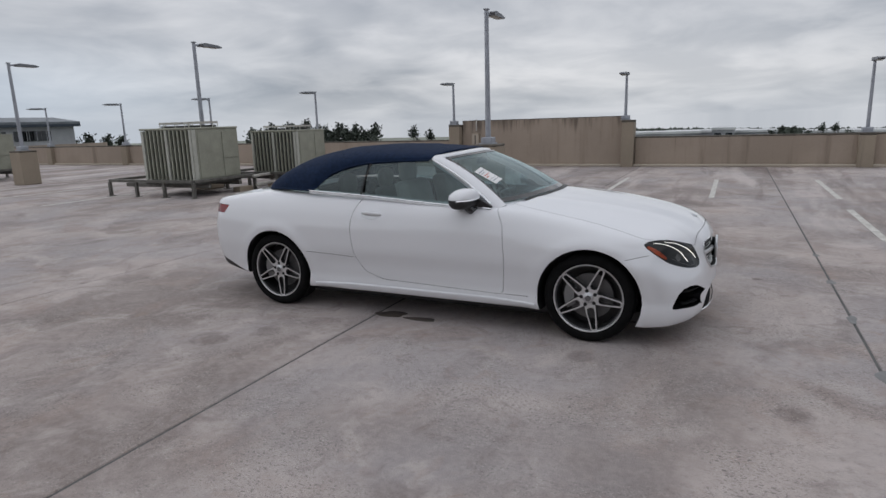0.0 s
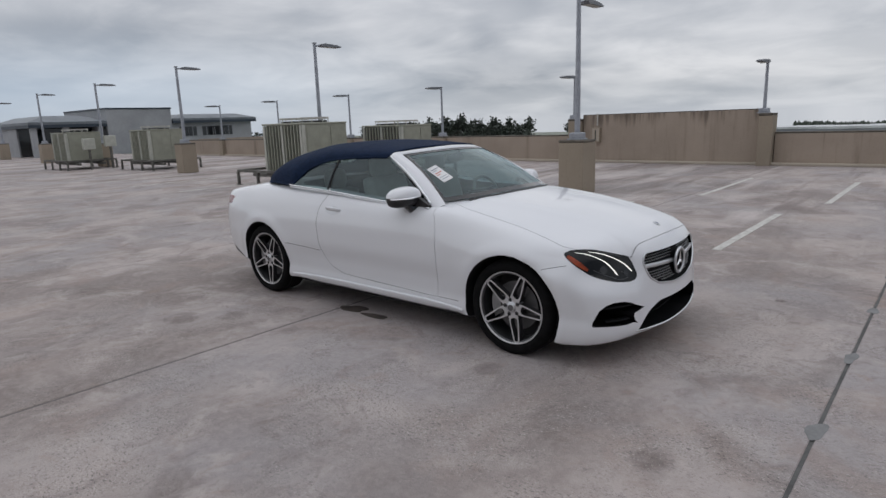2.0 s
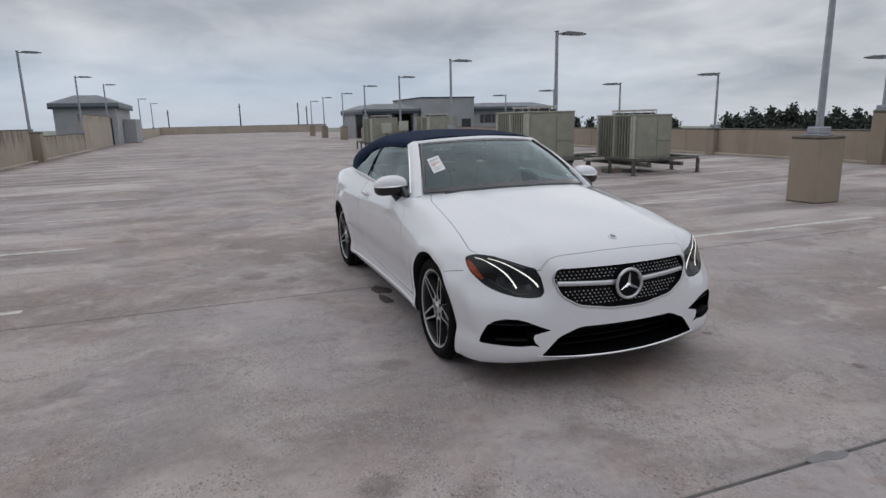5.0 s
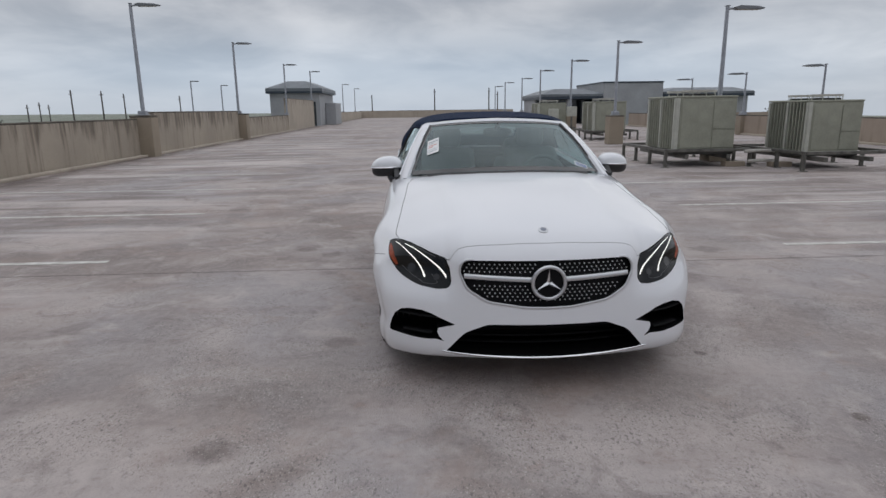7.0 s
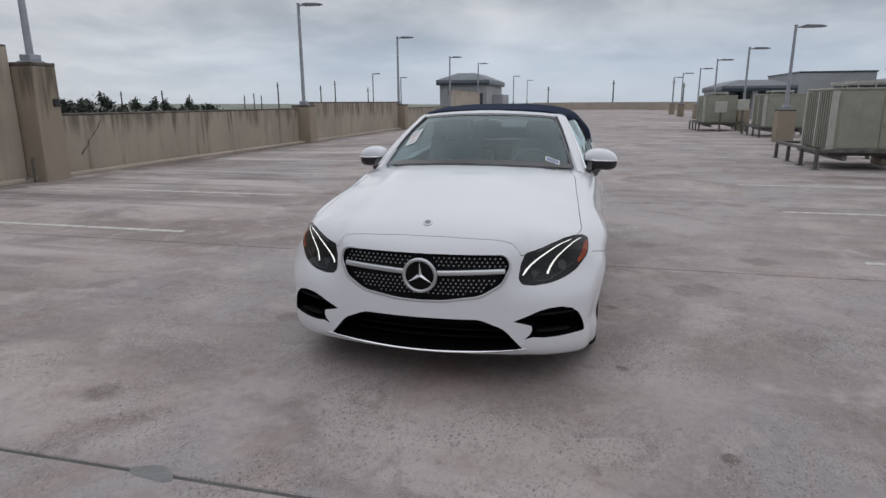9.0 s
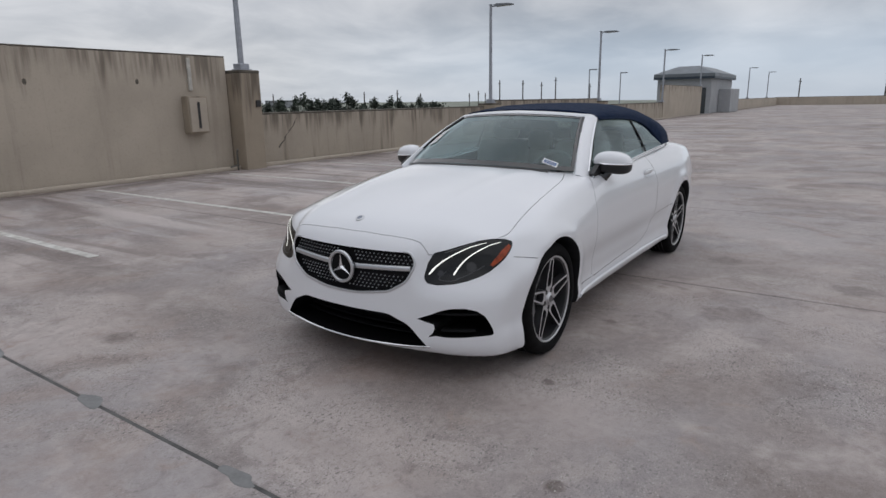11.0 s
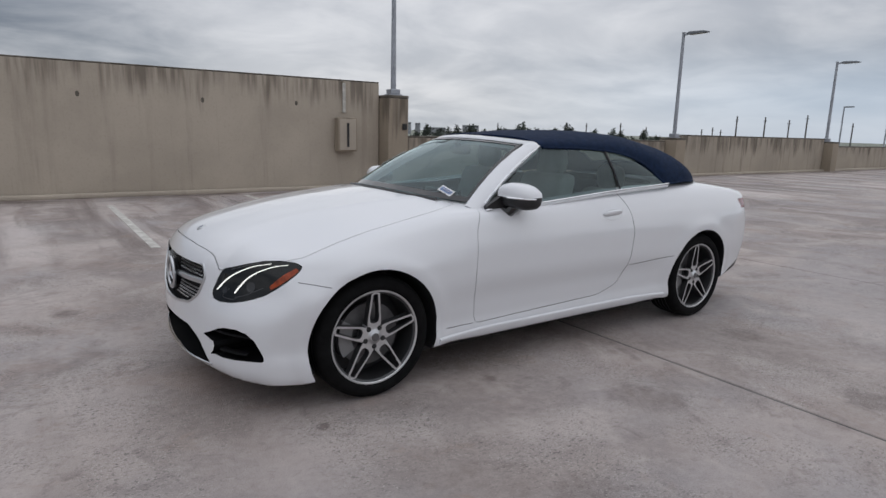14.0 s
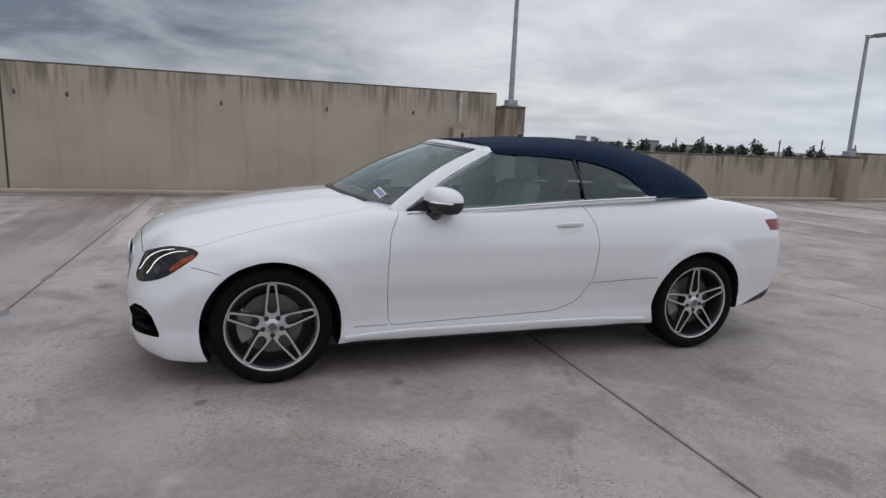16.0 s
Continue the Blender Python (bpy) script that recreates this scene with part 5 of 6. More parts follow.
# ---- soft top ----
st_x = np.concatenate([np.linspace(0.175, -0.6, 26), np.linspace(-0.62, -1.1, 28), np.linspace(-1.12, -1.880, 32)])
rows = []
for x in st_x:
    yl, zl, zc = float(RAIL_Y(x)), float(RAIL_Z(x)) - 0.004, float(ROOF_Z(x))
    row = []
    for k in range(49):
        a = math.pi * k / 48
        c, sn = math.cos(a), math.sin(a)
        ribs = 0.004 * math.exp(-((x + 0.33) / 0.03) ** 2) + 0.004 * math.exp(-((x + 0.95) / 0.03) ** 2)
        row.append((x - 0.125 * abs(c) ** 1.5 * max(0.0, (x + 0.40) / 0.575), yl * math.copysign(abs(c) ** 0.72, c), zl + (zc - zl + ribs) * abs(sn) ** 0.80))
    rows.append(row)
bm_top, bm_rear = bmesh.new(), bmesh.new()


def in_rear_window(p):
    return -1.64 < p[0] < -1.29 and abs(p[1]) < 0.44


for bm, want in ((bm_top, False), (bm_rear, True)):
    v = {}
    for i in range(len(rows) - 1):
        for j in range(48):
            q = [(i, j), (i, j + 1), (i + 1, j + 1), (i + 1, j)]
            c = np.mean([rows[a][b] for a, b in q], axis=0)
            if in_rear_window(c) != want:
                continue
            for key in q:
                if key not in v:
                    v[key] = bm.verts.new(rows[key[0]][key[1]])
            bm.faces.new([v[key] for key in q])
    bmesh.ops.recalc_face_normals(bm, faces=bm.faces)
top = part("soft_top", bm_top, "fabric", car, "navy blue woven fabric soft top, closed", smooth=True, sharp=60)
sol = top.modifiers.new("thick", "SOLIDIFY")
sol.thickness, sol.offset = 0.012, -1
part("rear_window", bm_rear, "sideglass", car, "tinted rear window", smooth=True).visible_shadow = False
# hem of the top along the windows and the deck
for s in (1, -1):
    part("top_hem", tube([(x, s * (float(RAIL_Y(x)) + 0.002), float(RAIL_Z(x)) - 0.004) for x in np.linspace(0.04, -1.862, 70)], 0.009, 6), "fabric", car, smooth=True)

# ---- windscreen, its frame, side windows ----
WB = [(0.70, 0.715, 0.995), (0.86, 0.52, 1.02), (0.955, 0.26, 1.040), (0.985, 0.0, 1.046)]
WT = [(0.155, 0.535, 1.334), (0.235, 0.40, 1.350), (0.285, 0.21, 1.361), (0.30, 0.0, 1.366)]


def arc_of(pts, n):
    half = spline(pts, n)
    return half + [(x, -y, z) for x, y, z in half[-2::-1]]


wb, wt = arc_of(WB, 13), arc_of(WT, 13)
rows = []
for j in range(15):
    t = j / 14
    bulge = 0.022 * math.sin(math.pi * t)
    rows.append([(a[0] * (1 - t) + b[0] * t + bulge * 0.5, a[1] * (1 - t) + b[1] * t, a[2] * (1 - t) + b[2] * t + bulge) for a, b in zip(wb, wt)])
ws_rows = rows
ws = part("windscreen", grid(rows), "glass", car, "tinted windscreen reflecting the clouds", smooth=True)
ws.visible_shadow = False


def band(path, wide, thick, out):
    """A flat bar swept along a path: wide across, thick along the given outward directions."""
    bm = bmesh.new()
    rings = []
    for k, p in enumerate(path):
        p = Vector(p)
        t = (Vector(path[min(k + 1, len(path) - 1)]) - Vector(path[max(k - 1, 0)])).normalized()
        n = Vector(out[k])
        n = (n - n.dot(t) * t).normalized()
        s = t.cross(n)
        w = wide[k] if isinstance(wide, list) else wide
        prof = [(-0.5, -1), (-0.5, -0.2), (-0.36, 0.0), (0, 0.08), (0.36, 0.0), (0.5, -0.2), (0.5, -1)]
        rings.append([bm.verts.new(p + s * w * a + n * thick * b) for a, b in prof])
    m = len(rings[0])
    for a, b in zip(rings, rings[1:]):
        for j in range(m):
            bm.faces.new((a[j], a[(j + 1) % m], b[(j + 1) % m], b[j]))
    bm.faces.new(rings[0])
    bm.faces.new(rings[-1])
    bmesh.ops.recalc_face_normals(bm, faces=bm.faces)
    return bm


# white frame: up one pillar, across the header, down the other
pill = []
for t in np.linspace(0, 1, 12):
    pill.append(((0.735 - 0.64 * t) + 0.018 * math.sin(math.pi * t), 0.770 - 0.200 * t, 0.968 + 0.378 * t + 0.022 * math.sin(math.pi * t)))
corner = [pill[8], pill[9], pill[10], (0.115, 0.577, 1.342), (0.100, 0.545, 1.352), (0.118, 0.505, 1.359), (0.165, 0.42, 1.368), (0.213, 0.30, 1.377), (0.246, 0.15, 1.384), (0.256, 0.0, 1.387)]
half = pill[:8] + spline(corner, 40)
frame_path = half + [(x, -y, z) for x, y, z in half[-2::-1]]
outs, wide = [], []
for x, y, z in frame_path:
    u = float(ease((abs(y) - 0.50) / 0.12))
    outs.append((0.30 + 0.15 * u, (0.15 + 1.0 * u) * y, 1.0 - 0.25 * u))
    wide.append(0.075 + 0.027 * u)
part("windscreen_frame", band(frame_path, wide, 0.05, outs), "white", car, "white painted windscreen frame", smooth=True, sharp=50)
for s in (1, -1):
    k0 = [(r[0 if s > 0 else -1]) for r in ws_rows]
    part("windscreen_seal", tube([(x + 0.004, y - 0.004 * s, z + 0.002) for x, y, z in k0], 0.012, 6), "black", car, smooth=True)
    part("pillar_chrome", tube([(x - 0.032, s * (y + 0.028), z - 0.014) for x, y, z in pill[1:]], 0.007, 6), "chrome", car, "bright trim along the windscreen pillar", smooth=True)
part("windscreen_seal", tube([(x - 0.003, y, z - 0.002) for x, y, z in ws_rows[-1]], 0.009, 6), "black", car, smooth=True)
# black ceramic border of the glass
def border(rows):
    return grid([[(x + 0.0025, y, z + 0.003) for x, y, z in r] for r in rows])


def across(r, u):
    k = min(int(u * 24), 23)
    f = u * 24 - k
    return tuple(a * (1 - f) + b * f for a, b in zip(r[k], r[k + 1]))


for lo, hi in ((0.0, 0.042), (0.958, 1.0)):
    part("glass_border", border([[across(r, lo), across(r, (lo + hi) / 2), across(r, hi)] for r in ws_rows]), "gloss", ws, smooth=True)
part("glass_border", border([[tuple(a * (1 - v) + b * v for a, b in zip(p, q)) for p, q in zip(ws_rows[0], ws_rows[1])] for v in (0, 0.9)]), "gloss", ws, smooth=True)
part("glass_border", border([[tuple(a * (1 - v) + b * v for a, b in zip(p, q)) for p, q in zip(ws_rows[-2], ws_rows[-1])] for v in (0.55, 1.0)]), "gloss", ws, smooth=True)
# black cowl panel and wipers under the glass
cow = []
for off, dz in ((0.055, -0.014), (0.03, 0.004), (-0.005, -0.004)):
    cow.append([(x + off, y, z + dz) for x, y, z in wb[3:-3]])
part("cowl", grid(cow), "black", car, "black plastic cowl under the windscreen", smooth=True)

def pane_top(x):
    if x > 0.08:
        t = (0.665 - x) / 0.585
        return 0.80 - 0.195 * t, 0.975 + 0.345 * t
    return float(RAIL_Y(x)) - 0.006, float(RAIL_Z(x)) - 0.004


def side_pane(x0, x1, s, n):
    rows = []
    for x in np.linspace(x0, x1, n):
        yt, zt = pane_top(x)
        zb = float(BELT(x)) - 0.03
        rows.append([(x, s * (SILL_Y + (yt - SILL_Y) * t + 0.012 * math.sin(math.pi * t)), zb + (max(zt, zb + 0.005) - zb) * t) for t in np.linspace(0, 1, 9)])
    return grid(rows)


for s in (1, -1):
    w = part("door_window", side_pane(0.655, -0.500, s, 40), "sideglass", doors[s], "tinted side window, closed", smooth=True)
    w.visible_shadow = False
    w = part("quarter_window", side_pane(-0.525, -1.06, s, 24), "sideglass", car, "tinted rear quarter window", smooth=True)
    w.visible_shadow = False
    yt, zt = pane_top(-0.485)
    part("window_divider", tube([(-0.527, s * (SILL_Y + 0.006), float(BELT(-0.515)) - 0.01), (-0.515, s * (0.5 * (SILL_Y + yt) + 0.014), 0.5 * (zt + 1.04)), (-0.491, s * (yt + 0.004), zt)], 0.008, 6), "black", car)
    bx = np.linspace(0.67, -1.06, 40)
    part("belt_trim", tube([(x, s * (SILL_Y + 0.012), float(BELT(x)) - 0.006) for x in bx], 0.006, 6), "chrome", car, "bright trim under the side windows", smooth=True)
    part("belt_moulding", tube([(x, s * (SILL_Y + 0.003), float(BELT(x)) - 0.024) for x in bx], 0.011, 8), "white", car, smooth=True)
    part("window_sill", box(-1.05, 0.70, min(s * 0.70, s * 0.80), max(s * 0.70, s * 0.80), 0.90, 0.965), "dash", car)
    part("mirror_sail", prism([(0.665, 0.955), (0.665, 0.985), (0.52, 1.065), (0.49, 0.985)], "y", *sorted((s * 0.790, s * 0.822))), "black", car, "black triangle at the mirror foot")

# ---- mirrors ----
for s in (1, -1):
    c = (0.468, s * 0.882, 1.036)
    cap = ovoid(c, (0.092, 0.122, 0.076), 2.6, 32, 20)
    for v in cap.verts:
        u = (v.co.y * s - 0.882) / 0.118
        v.co.x -= 0.03 * u
        v.co.z += 0.010 * (1 - u * u) - 0.012 * u
    low = cap.copy()
    bmesh.ops.bisect_plane(cap, geom=cap.verts[:] + cap.edges[:] + cap.faces[:], plane_co=(0, 0, 1.043), plane_no=(0, 0, 1), clear_inner=True)
    bmesh.ops.bisect_plane(low, geom=low.verts[:] + low.edges[:] + low.faces[:], plane_co=(0, 0, 1.0415), plane_no=(0, 0, 1), clear_outer=True)
    for v in low.verts:
        v.co.y = s * 0.882 + (v.co.y - s * 0.882) * 0.97
        v.co.x = c[0] + (v.co.x - c[0]) * 0.97
    m = part("wing_mirror", cap, "white", car, "white wing mirror with a black underside", smooth=True, sharp=60)
    part("underside", low, "black", m, smooth=True, sharp=60)
    strip = [(c[0] + 0.0955 * math.cos(a) - 0.03 * math.sin(a), s * (0.882 + 0.1225 * math.sin(a)), 1.042 - 0.006 * math.sin(a)) for a in np.linspace(-1.1, 1.45, 18)]
    part("indicator_strip", tube(strip, 0.006, 6), "chrome", m, "thin bright indicator strip", smooth=True)
    part("mirror_glass", ovoid((c[0] - 0.090, s * 0.882, 1.036), (0.006, 0.10, 0.052), 3, 20, 10), "chrome", m, smooth=True)
    part("stalk", tube([(0.53, s * 0.79, 0.955), (0.505, s * 0.832, 0.948), (0.475, s * 0.852, 1.0)], [0.036, 0.036, 0.046], 10), "gloss", m, smooth=True)

# ---- nose: grille, badge, intakes ----
gp = [(y, z) for y, z in GRILLE]
gb = shaped(shell.copy(), [("INTERSECT", prism(grown(GRILLE, 0.002), "x", 2.10, 2.6), "black")])
gb.transform(Matrix.Translation((-0.030, 0, 0)))
for f in gb.polygons:
    f.material_index = 0
part("grille_back", gb, "grille", car, "black grille panel")
ring = nose_line(grown(GRILLE, 0.004) + [grown(GRILLE, 0.004)[0]])
part("grille_surround", ribbon(ring, 0.012, 0.004), "satin", car, "satin silver grille surround", smooth=True, sharp=60)
studs = bmesh.new()


def inside(p, poly):
    hit = False
    for (x0, y0), (x1, y1) in zip(poly, poly[1:] + poly[:1]):
        if (y0 > p[1]) != (y1 > p[1]) and p[0] < (x1 - x0) * (p[1] - y0) / (y1 - y0) + x0:
            hit = not hit
    return hit


small = grown(GRILLE, -0.012)
for r in range(13):
    z = 0.488 + 0.0182 * r
    for k in range(-18, 19):
        y = (k + 0.5 * (r % 2)) * 0.0258
        if not inside((y, z), small) or math.hypot(y, z - 0.603) < 0.10 or abs(z - 0.618) < 0.022:
            continue
        p, n = skin((1.6, y, z), (1, 0, 0))
        p.x -= 0.030
        base = [studs.verts.new(p + Vector((-0.002, dy, dz))) for dy, dz in ((0.0050, 0), (0, 0.0048), (-0.0050, 0), (0, -0.0048))]
        face = [studs.verts.new(p + Vector((0.006 - 0.4 * dz, dy, dz))) for dy, dz in ((0.0035, 0), (0, 0.0033), (-0.0035, 0), (0, -0.0033))]
        for a in range(4):
            studs.faces.new((base[a], base[(a + 1) % 4], face[(a + 1) % 4], face[a]))
        studs.faces.new(face)
tagged(part("grille_studs", studs, "stud", car, "small silver studs in diamond rows"), kind="stuff")
for s in (1, -1):
    path = [(float(NOSE(np.array([0.62]))[0]) - 0.085 * (y / 0.55) ** 2 - 0.010, s * y, 0.612 + 0.02 * (y / 0.43)) for y in np.linspace(0.07, 0.428, 10)]
    part("grille_bar", band(path, 0.028, 0.02, [(1, 0, 0.2)] * 10), "satin", car, "satin silver grille bar", smooth=True, sharp=50)
BX0 = float(NOSE(np.array([0.60]))[0]) + 0.004
badge = part("badge_disc", lathe([(0.0, 0.0), (0.070, 0.0), (0.074, -0.006), (0.074, -0.03)], 36, "x", (BX0 - 0.004, 0, 0.603)), "grille", car, "round grille badge, silver ring with three arms on black", smooth=True)
part("badge_ring", lathe([(0.083 + 0.010 * math.cos(a), 0.010 * math.sin(a)) for a in [2 * math.pi * j / 12 for j in range(12)]], 44, "x", (BX0 - 0.002, 0, 0.603), closed=True), "satin", badge, smooth=True)
for a in (90, 210, 330):
    c, sn = math.cos(radians(a)), math.sin(radians(a))
    arm = bmesh.new()
    tip = [arm.verts.new((BX0 + 0.002, 0.076 * c, 0.603 + 0.076 * sn))]
    base = [arm.verts.new(p) for p in ((BX0 + 0.012, 0, 0.603), (BX0, -0.012 * sn + 0.003 * c, 0.603 + 0.012 * c + 0.003 * sn), (BX0 - 0.004, 0, 0.603), (BX0, 0.012 * sn + 0.003 * c, 0.603 - 0.012 * c + 0.003 * sn))]
    for k in range(4):
        arm.faces.new((tip[0], base[k], base[(k + 1) % 4]))
    arm.faces.new(base)
    bmesh.ops.recalc_face_normals(arm, faces=arm.faces)
    part("badge_arm", arm, "chrome", badge)
p, n = skin((2.085, 0, 0.5), (0, 0, 1))
hb = lathe([(0.0, 0.006), (0.022, 0.005), (0.026, 0.003), (0.027, 0.0)], 24, "z", (0, 0, 0))
for v in hb.verts:
    v.co = n.to_track_quat("Z", "Y") @ v.co + p
hb_ob = part("bonnet_badge", hb, "satin", car, "small round bonnet badge", smooth=True)
hb = lathe([(0.0, 0.0075), (0.012, 0.007), (0.016, 0.0062)], 20, "z", (0, 0, 0))
for v in hb.verts:
    v.co = n.to_track_quat("Z", "Y") @ v.co + p
part("badge_centre", hb, "ink", hb_ob)

# lower intake: dark slats, bright lip
for k, z in enumerate((0.235, 0.275, 0.315, 0.352)):
    wdt = 0.50 - 0.055 * k
    part("intake_slat", band([(2.13 - 0.085 * (y / 0.55) ** 2, y, z) for y in np.linspace(-wdt, wdt, 17)], 0.012, 0.03, [(1, 0, 0)] * 17), "grille", car)
lip = nose_line([(y, 0.196 + 0.03 * (y / 0.55) ** 2) for y in np.linspace(-0.545, 0.545, 29)])
part("front_lip", ribbon(lip, 0.009, 0.005), "chrome", car, "bright chrome lip under the lower intake", smooth=True, sharp=60)
for s in (1, -1):
    for z, y0, y1 in ((0.408, 0.56, 0.80), (0.318, 0.60, 0.76)):
        rows_ = [skin((1.5, s * y, z), (1, 0, 0)) for y in np.linspace(y0, y1, 9)]
        part("duct_fin", band([tuple(p - n * 0.012) for p, n in rows_], 0.014, 0.03, [tuple(n) for p, n in rows_]), "grille", car)

# ---- headlamp insides, drawn on the lens face ----
for ob, s in zip(lamps, (1, -1)):
    a = spline([(-0.68, 0.757), (-0.765, 0.741), (-0.85, 0.707), (-0.91, 0.672), (-0.95, 0.640), (-0.985, 0.603)], 22)
    part("light_strip", ribbon(lamp_line(a, s), [0.0025 + 0.0075 * k / 21 for k in range(22)], 0.0012, 0.003), "drl", ob, "lit white light strip")
    b = spline([(-0.60, 0.753), (-0.665, 0.744), (-0.742, 0.714), (-0.795, 0.680), (-0.832, 0.642), (-0.86, 0.605)], 20)
    part("light_strip", ribbon(lamp_line(b, s), [0.0025 + 0.007 * k / 19 for k in range(20)], 0.0012, 0.003), "drl", ob, "lit white light strip")
    c = spline([(-0.553, 0.733), (-0.580, 0.711), (-0.614, 0.684), (-0.664, 0.645)], 12)
    part("side_reflector", ribbon(lamp_line(c, s), [0.010 + 0.023 * math.sin(math.pi * (k + 1) / 13) for k in range(12)], 0.0008, 0.003), "amber", ob, "amber side reflector")
    for u, z, r in ((-0.925, 0.610, 0.018), (-0.768, 0.642, 0.026)):
        p, n = lamp_line([(u, z)], s)[0]
        q = n.to_track_quat("Z", "Y")
        eye = lathe([(0.0, 0.0012), (r * 0.72, 0.0012), (r * 0.76, 0.0022), (r, 0.0022), (r * 1.04, -0.002)], 22, "z")
        for v in eye.verts:
            v.co = q @ v.co + p
        part("projector", eye, "gloss", ob, "round projector lens", smooth=True)
    for pts in ([(-0.832, 0.592), (-0.855, 0.578), (-0.915, 0.576), (-0.935, 0.588), (-0.895, 0.622)], [(-0.74, 0.757), (-0.81, 0.740), (-0.90, 0.713)], [(-0.70, 0.645), (-0.78, 0.608), (-0.85, 0.585)]):
        part("trim_line", ribbon(lamp_line(spline(pts, 12), s), 0.004, 0.001, 0.003), "rim", ob)

# ---- wheels ----
def wheel(turn, rear=False):
    """Built facing +y about its hub; tyre, twin-blade spokes with machined faces, brake behind."""
    b = 0.015 if rear else 0.0
    barrel = lathe([(0.238, -0.19 - b), (0.232, -0.10), (0.236, -0.012), (0.247, -0.004), (0.257, 0.0), (0.259, -0.008), (0.252, -0.016), (0.250, -0.20 - b)], 56, "y", closed=True)
    w = part("wheel", barrel, "rim", car, "dark silver alloy wheel with five machined twin spokes", smooth=True, sharp=40)
    part("rim_edge", lathe([(0.246, -0.003), (0.250, 0.0015), (0.2565, 0.002), (0.259, -0.004)], 56, "y"), "rimface", w, smooth=True)
    tyre = [(0.256, -0.004), (0.262, 0.006), (0.280, 0.012), (0.300, 0.011), (0.318, 0.003), (0.330, -0.014), (0.335, -0.040), (0.3355, -0.11), (0.335, -0.18 - b), (0.328, -0.21 - b), (0.30, -0.225 - b), (0.25, -0.21 - b)]
    tb = lathe(tyre, 64, "y")
    part("tyre", tb, "rubber", w, "black low-profile tyre", smooth=True, sharp=60)
    for yy in (-0.06, -0.095, -0.13, -0.165):
        part("tread_groove", lathe([(0.3358, yy - 0.004), (0.3362, yy), (0.3358, yy + 0.004)], 48, "y"), "black", w)
    blade = [(-0.024, 0.040), (-0.040, 0.064), (-0.0385, 0.10), (-0.0245, 0.238), (-0.014, 0.244), (0.0, 0.2455), (0.0, 0.238), (-0.0130, 0.234), (-0.0275, 0.112), (-0.0255, 0.086), (-0.014, 0.076), (0.0, 0.074), (0.0, 0.040)]
    for k in range(5):
        sp = bmesh.new()
        for mir in (1, -1):
            out = [(mir * u, v) for u, v in blade]
            front, back, edge = [], [], []
            for u, v in out:
                dish = -0.020 + 0.016 * min(1, max(0, (v - 0.07) / 0.16))
                cu, cv = u, v
                edge.append(sp.verts.new((cu, dish - 0.006, cv)))
                back.append(sp.verts.new((cu, dish - 0.045, cv)))
            cx = sum(o[0] for o in out) / len(out)
            for (u, v), e in zip(out, edge):
                dish = -0.020 + 0.016 * min(1, max(0, (v - 0.07) / 0.16))
                front.append(sp.verts.new((u * 1.0, dish, v)))
            n = len(out)
            for a in range(n):
                c = (a + 1) % n
                sp.faces.new((edge[a], edge[c], front[c], front[a]))
                sp.faces.new((back[a], back[c], edge[c], edge[a]))
            f = sp.faces.new(front)
            f.material_index = 1
            sp.faces.new(back)
        bmesh.ops.recalc_face_normals(sp, faces=sp.faces)
        ang = radians(turn + 72 * k)
        for v in sp.verts:
            x, z = v.co.x, v.co.z
            v.co.x, v.co.z = x * math.cos(ang) + z * math.sin(ang), -x * math.sin(ang) + z * math.cos(ang)
        o = part("spoke", sp, "rim", w)
        o.data.materials.append(M["rimface"])
        for f in o.data.polygons:
            f.material_index = 1 if f.normal.y > 0.8 else 0
        a2 = radians(turn + 36 + 72 * k)
        part("wheel_bolt", lathe([(0.0, 0.003), (0.012, 0.003), (0.0145, 0.0), (0.0145, -0.02)], 12, "y", (0.054 * math.sin(a2), -0.020, 0.054 * math.cos(a2))), "black", w)
    part("hub", lathe([(0.0, -0.012), (0.028, -0.012), (0.034, -0.018), (0.050, -0.022), (0.070, -0.026), (0.074, -0.07)], 30, "y"), "satin", w, smooth=True, sharp=50)
    part("hub_cap", lathe([(0.0, -0.006), (0.026, -0.007), (0.031, -0.011), (0.032, -0.02)], 26, "y"), "satin", w, "round silver hub cap", smooth=True, sharp=50)
    part("hub_cap_centre", lathe([(0.0, -0.0045), (0.021, -0.005), (0.023, -0.008)], 22, "y"), "disc", w, smooth=True)
    part("brake_disc", lathe([(0.06, -0.085), (0.172, -0.085), (0.172, -0.11), (0.06, -0.11)], 40, "y"), "disc", w, smooth=True, sharp=30)
    cal = prism([(0.115 * math.cos(a), 0.115 * math.sin(a)) for a in np.linspace(-0.55, 0.55, 8)] + [(0.19 * math.cos(a), 0.19 * math.sin(a)) for a in np.linspace(0.55, -0.55, 8)], "y", -0.15, -0.055)
    part("caliper", cal, "caliper", w)
    part("backing", lathe([(0.0, -0.16), (0.236, -0.16)], 40, "y"), "black", w)
    return w


OUT = 0.886
for x, s, turn, rear in ((AX, 1, 0, False), (RX, 1, 4, True), (AX, -1, 192, False), (RX, -1, 186, True)):
    w = wheel(turn, rear)
    w.matrix_world = pose(x, s * OUT, HUB, 0, 0, 0 if s > 0 else 180)

# dark liner and floor under the body
part("underbody", box(-1.78, 1.98, -0.72, 0.72, 0.122, 0.25, bevel=0.03), "black", car)

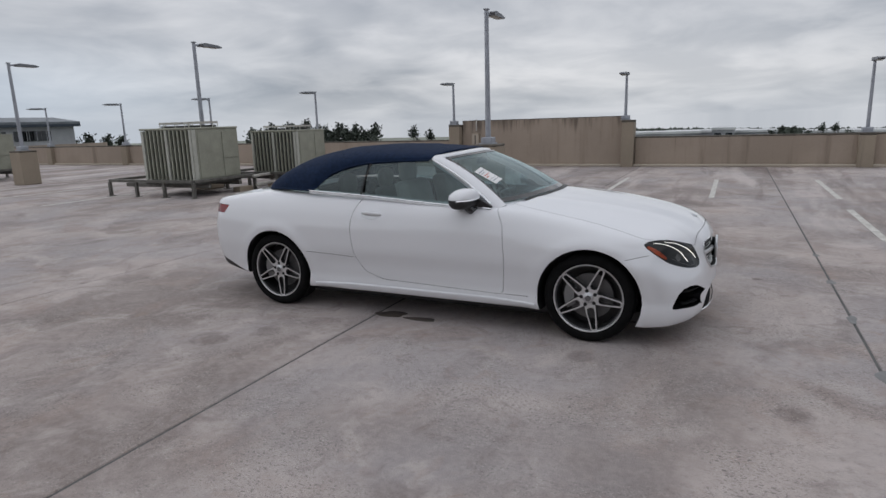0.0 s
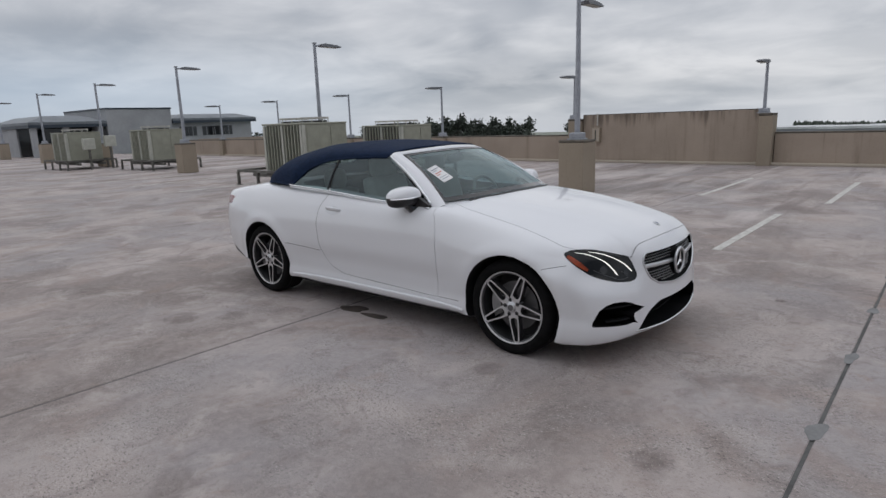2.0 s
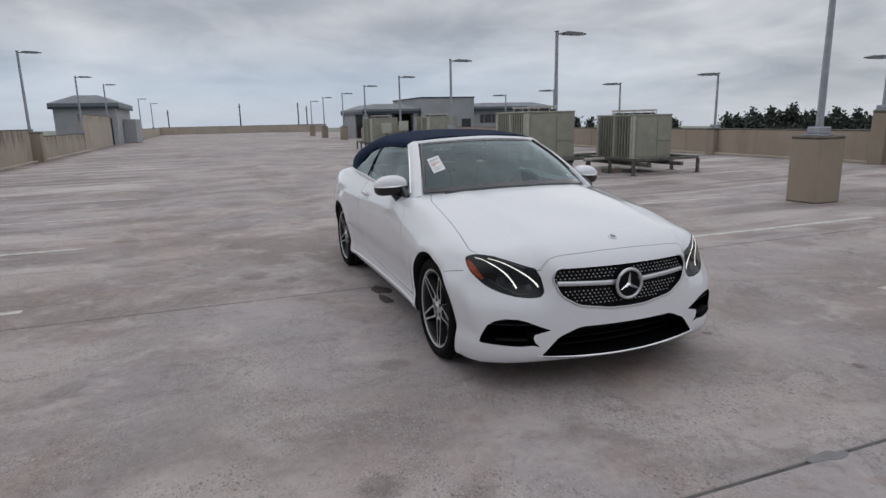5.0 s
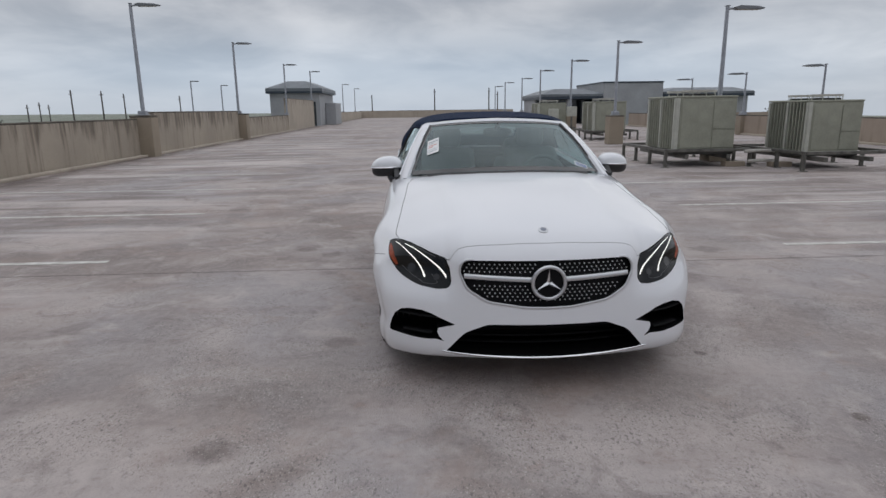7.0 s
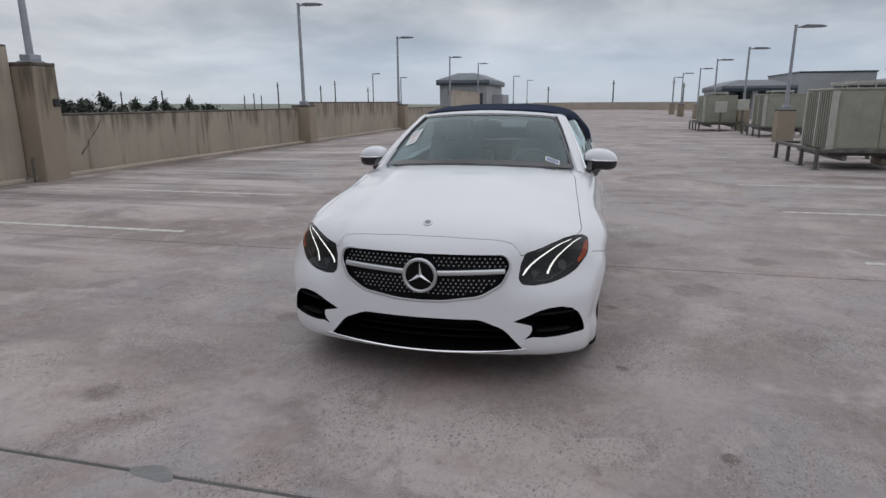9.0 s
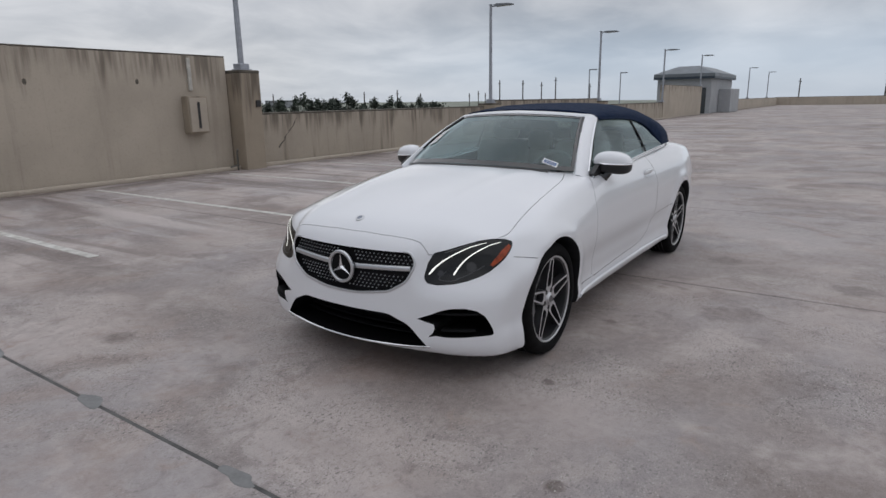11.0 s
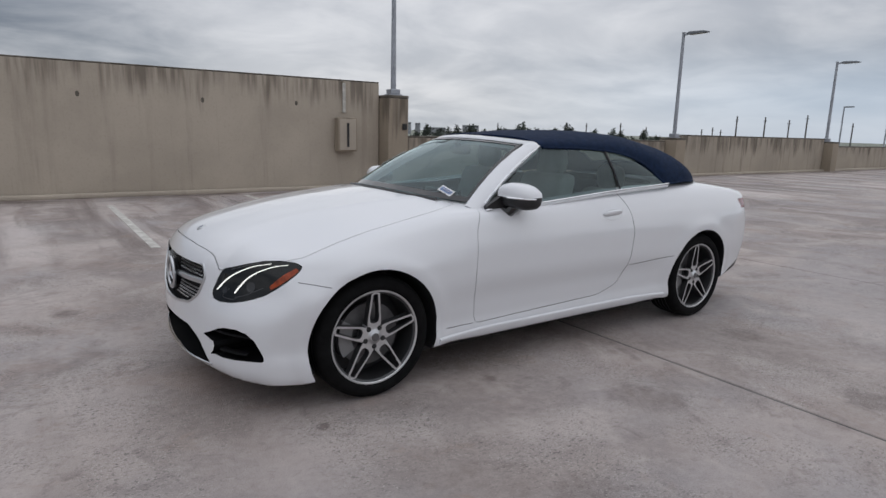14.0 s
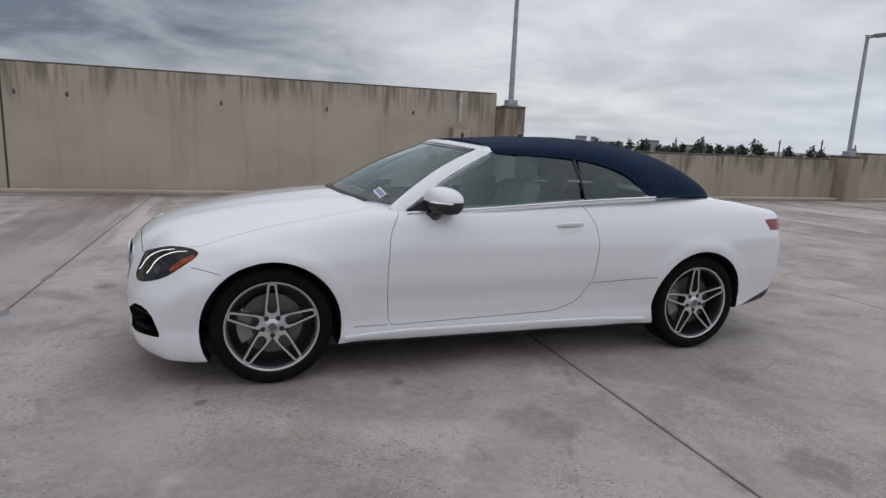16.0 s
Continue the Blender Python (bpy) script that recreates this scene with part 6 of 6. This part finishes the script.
# ---- cabin ----
def seat(x, y, wide, back_h):
    cushion = box(x - 0.05, x + 0.50, y - wide / 2, y + wide / 2, 0.48, 0.66, bevel=0.06, seg=3)
    st = part("seat", cushion, "leather", car, "pale grey leather seat", smooth=True, sharp=50)
    bk = box(-0.075, 0.075, -wide / 2, wide / 2, 0, back_h, bevel=0.055, seg=3)
    for v in bk.verts:
        v.co.x -= 0.26 * v.co.z
        v.co.y *= 1 - 0.18 * max(0, v.co.z / back_h - 0.3)
        v.co += Vector((x, y, 0.58))
    part("backrest", bk, "leather", st, smooth=True, sharp=50)
    top = 0.58 + back_h
    hr = ovoid((x - 0.26 * back_h - 0.035, y, top + 0.085), (0.05, 0.125, 0.10), 3.2, 24, 14)
    part("headrest", hr, "leather", st, smooth=True)
    for d in (-0.05, 0.05):
        part("headrest_post", tube([(x - 0.26 * back_h, y + d, top - 0.04), (x - 0.26 * back_h - 0.03, y + d, top + 0.05)], 0.007, 6), "chrome", st)
    return st


for y in (0.37, -0.37):
    seat(-0.12, y, 0.52, 0.56)
    seat(-0.82, y * 0.95, 0.48, 0.42)
bm = prism(rounded([(0.42, 0.60), (0.42, 0.82), (0.47, 0.92), (0.62, 0.965), (0.80, 0.985), (0.80, 0.60)], 0.04), "y", -0.58, 0.58)
part("dashboard", bm, "dash", car, "dark dashboard", smooth=True, sharp=40)
hump = prism(rounded([(0.50, 0.90), (0.52, 0.985), (0.60, 1.0), (0.72, 0.97), (0.72, 0.90)], 0.03), "y", 0.20, 0.54)
part("instrument_hood", hump, "dash", car, smooth=True, sharp=40)
part("screen", box(0.475, 0.495, -0.12, 0.30, 0.92, 1.02, bevel=0.006), "gloss", car)
sw = lathe([(0.178 + 0.015 * math.cos(a), 0.015 * math.sin(a)) for a in [2 * math.pi * j / 10 for j in range(10)]], 40, "x", (0, 0, 0), closed=True)
tilt = Matrix.Translation((0.34, 0.37, 0.925)) @ Matrix.Rotation(radians(-24), 4, "Y")
for v in sw.verts:
    v.co = tilt @ v.co
sw_ob = part("steering_wheel", sw, "leather", car, "grey steering wheel", smooth=True)
hubm = lathe([(0.0, -0.03), (0.07, -0.025), (0.075, 0.0)], 20, "x")
for d in (0, 180, 270):
    hubm = tube([(0, 0.06 * math.cos(radians(d)), 0.06 * math.sin(radians(d))), (0, 0.17 * math.cos(radians(d)), 0.17 * math.sin(radians(d)))], 0.016, 6, hubm)
for v in hubm.verts:
    v.co = tilt @ v.co
part("wheel_hub", hubm, "dash", sw_ob, smooth=True)
part("rear_view_mirror", ovoid((0.27, 0.0, 1.285), (0.02, 0.115, 0.035), 3, 20, 12), "black", car, "dark rear-view mirror", smooth=True)
part("mirror_foot", tube([(0.285, 0, 1.31), (0.31, 0, 1.345)], 0.02, 8), "black", car)
for s in (1, -1):
    part("door_card", box(-0.55, 0.70, min(s * 0.64, s * 0.69), max(s * 0.64, s * 0.69), 0.50, 0.94, bevel=0.02), "dash", car)
part("headliner", grid([[(x, y, float(ROOF_Z(x)) - 0.03 - 0.06 * (abs(y) / 0.6) ** 2.5) for y in np.linspace(-0.54, 0.54, 9)] for x in np.linspace(0.15, -1.2, 8)]), "liner", car, "dark headliner", smooth=True)
part("rear_shelf", box(-1.6, -1.20, -0.6, 0.6, 0.90, 1.03, bevel=0.03), "dash", car)
part("centre_console", box(-0.5, 0.48, -0.11, 0.11, 0.45, 0.72, bevel=0.04, seg=2), "dash", car)


# ---- labels on the windscreen ----
def on_glass(u, v):
    """A point of the windscreen: u across from left to right side, v up, both 0 to 1; with its normal."""
    j, i = v * 14, u * 24
    j0, i0 = min(int(j), 13), min(int(i), 23)
    a, b = j - j0, i - i0
    P = [[Vector(ws_rows[j0 + dj][i0 + di]) for di in (0, 1)] for dj in (0, 1)]
    p = P[0][0] * (1 - a) * (1 - b) + P[0][1] * (1 - a) * b + P[1][0] * a * (1 - b) + P[1][1] * a * b
    n = (P[0][1] - P[0][0]).cross(P[1][0] - P[0][0]).normalized()
    return p, n if n.x > 0 else -n


def sticker(u, v, wide, high, lean, bars, label):
    p, n = on_glass(u, v)
    up = Vector((-0.6, 0, 0.4))
    up = (up - up.dot(n) * n).normalized()
    side = up.cross(n)
    c, sn = math.cos(radians(lean)), math.sin(radians(lean))
    m = Matrix(((*(side * c + up * sn),), (*(up * c - side * sn),), (*n,))).transposed().to_4x4()
    m.translation = p + n * 0.003
    st = tagged(new("window_sticker", mesh_of("sticker", box(-wide / 2, wide / 2, -high / 2, high / 2, -0.001, 0.0005))), label, "window label", "window stickers")
    st.data.materials.append(M["paper"])
    st.matrix_world = m
    for x0, x1, z0, z1, col in bars:
        part("print_bar", box(x0 * wide, x1 * wide, z0 * high, z1 * high, 0.0006, 0.0012), col, st)
    return st


BIG = [(-0.38, 0.38, 0.30, 0.34, "ink"), (-0.38, 0.1, 0.20, 0.23, "ink"), (-0.38, 0.3, 0.05, 0.09, "redink"), (-0.38, 0.0, -0.06, -0.02, "redink"), (-0.38, 0.38, -0.22, -0.20, "ink"), (-0.38, 0.38, -0.34, -0.31, "ink")]
sticker(0.885, 0.48, 0.095, 0.215, 0, BIG, "white paper price label with printed bars on the glass")
sticker(0.135, 0.10, 0.105, 0.05, 0, [(-0.42, 0.42, -0.30, 0.30, "blueink"), (-0.30, 0.30, -0.1, 0.15, "paper")], "small white sticker with blue print on the glass")
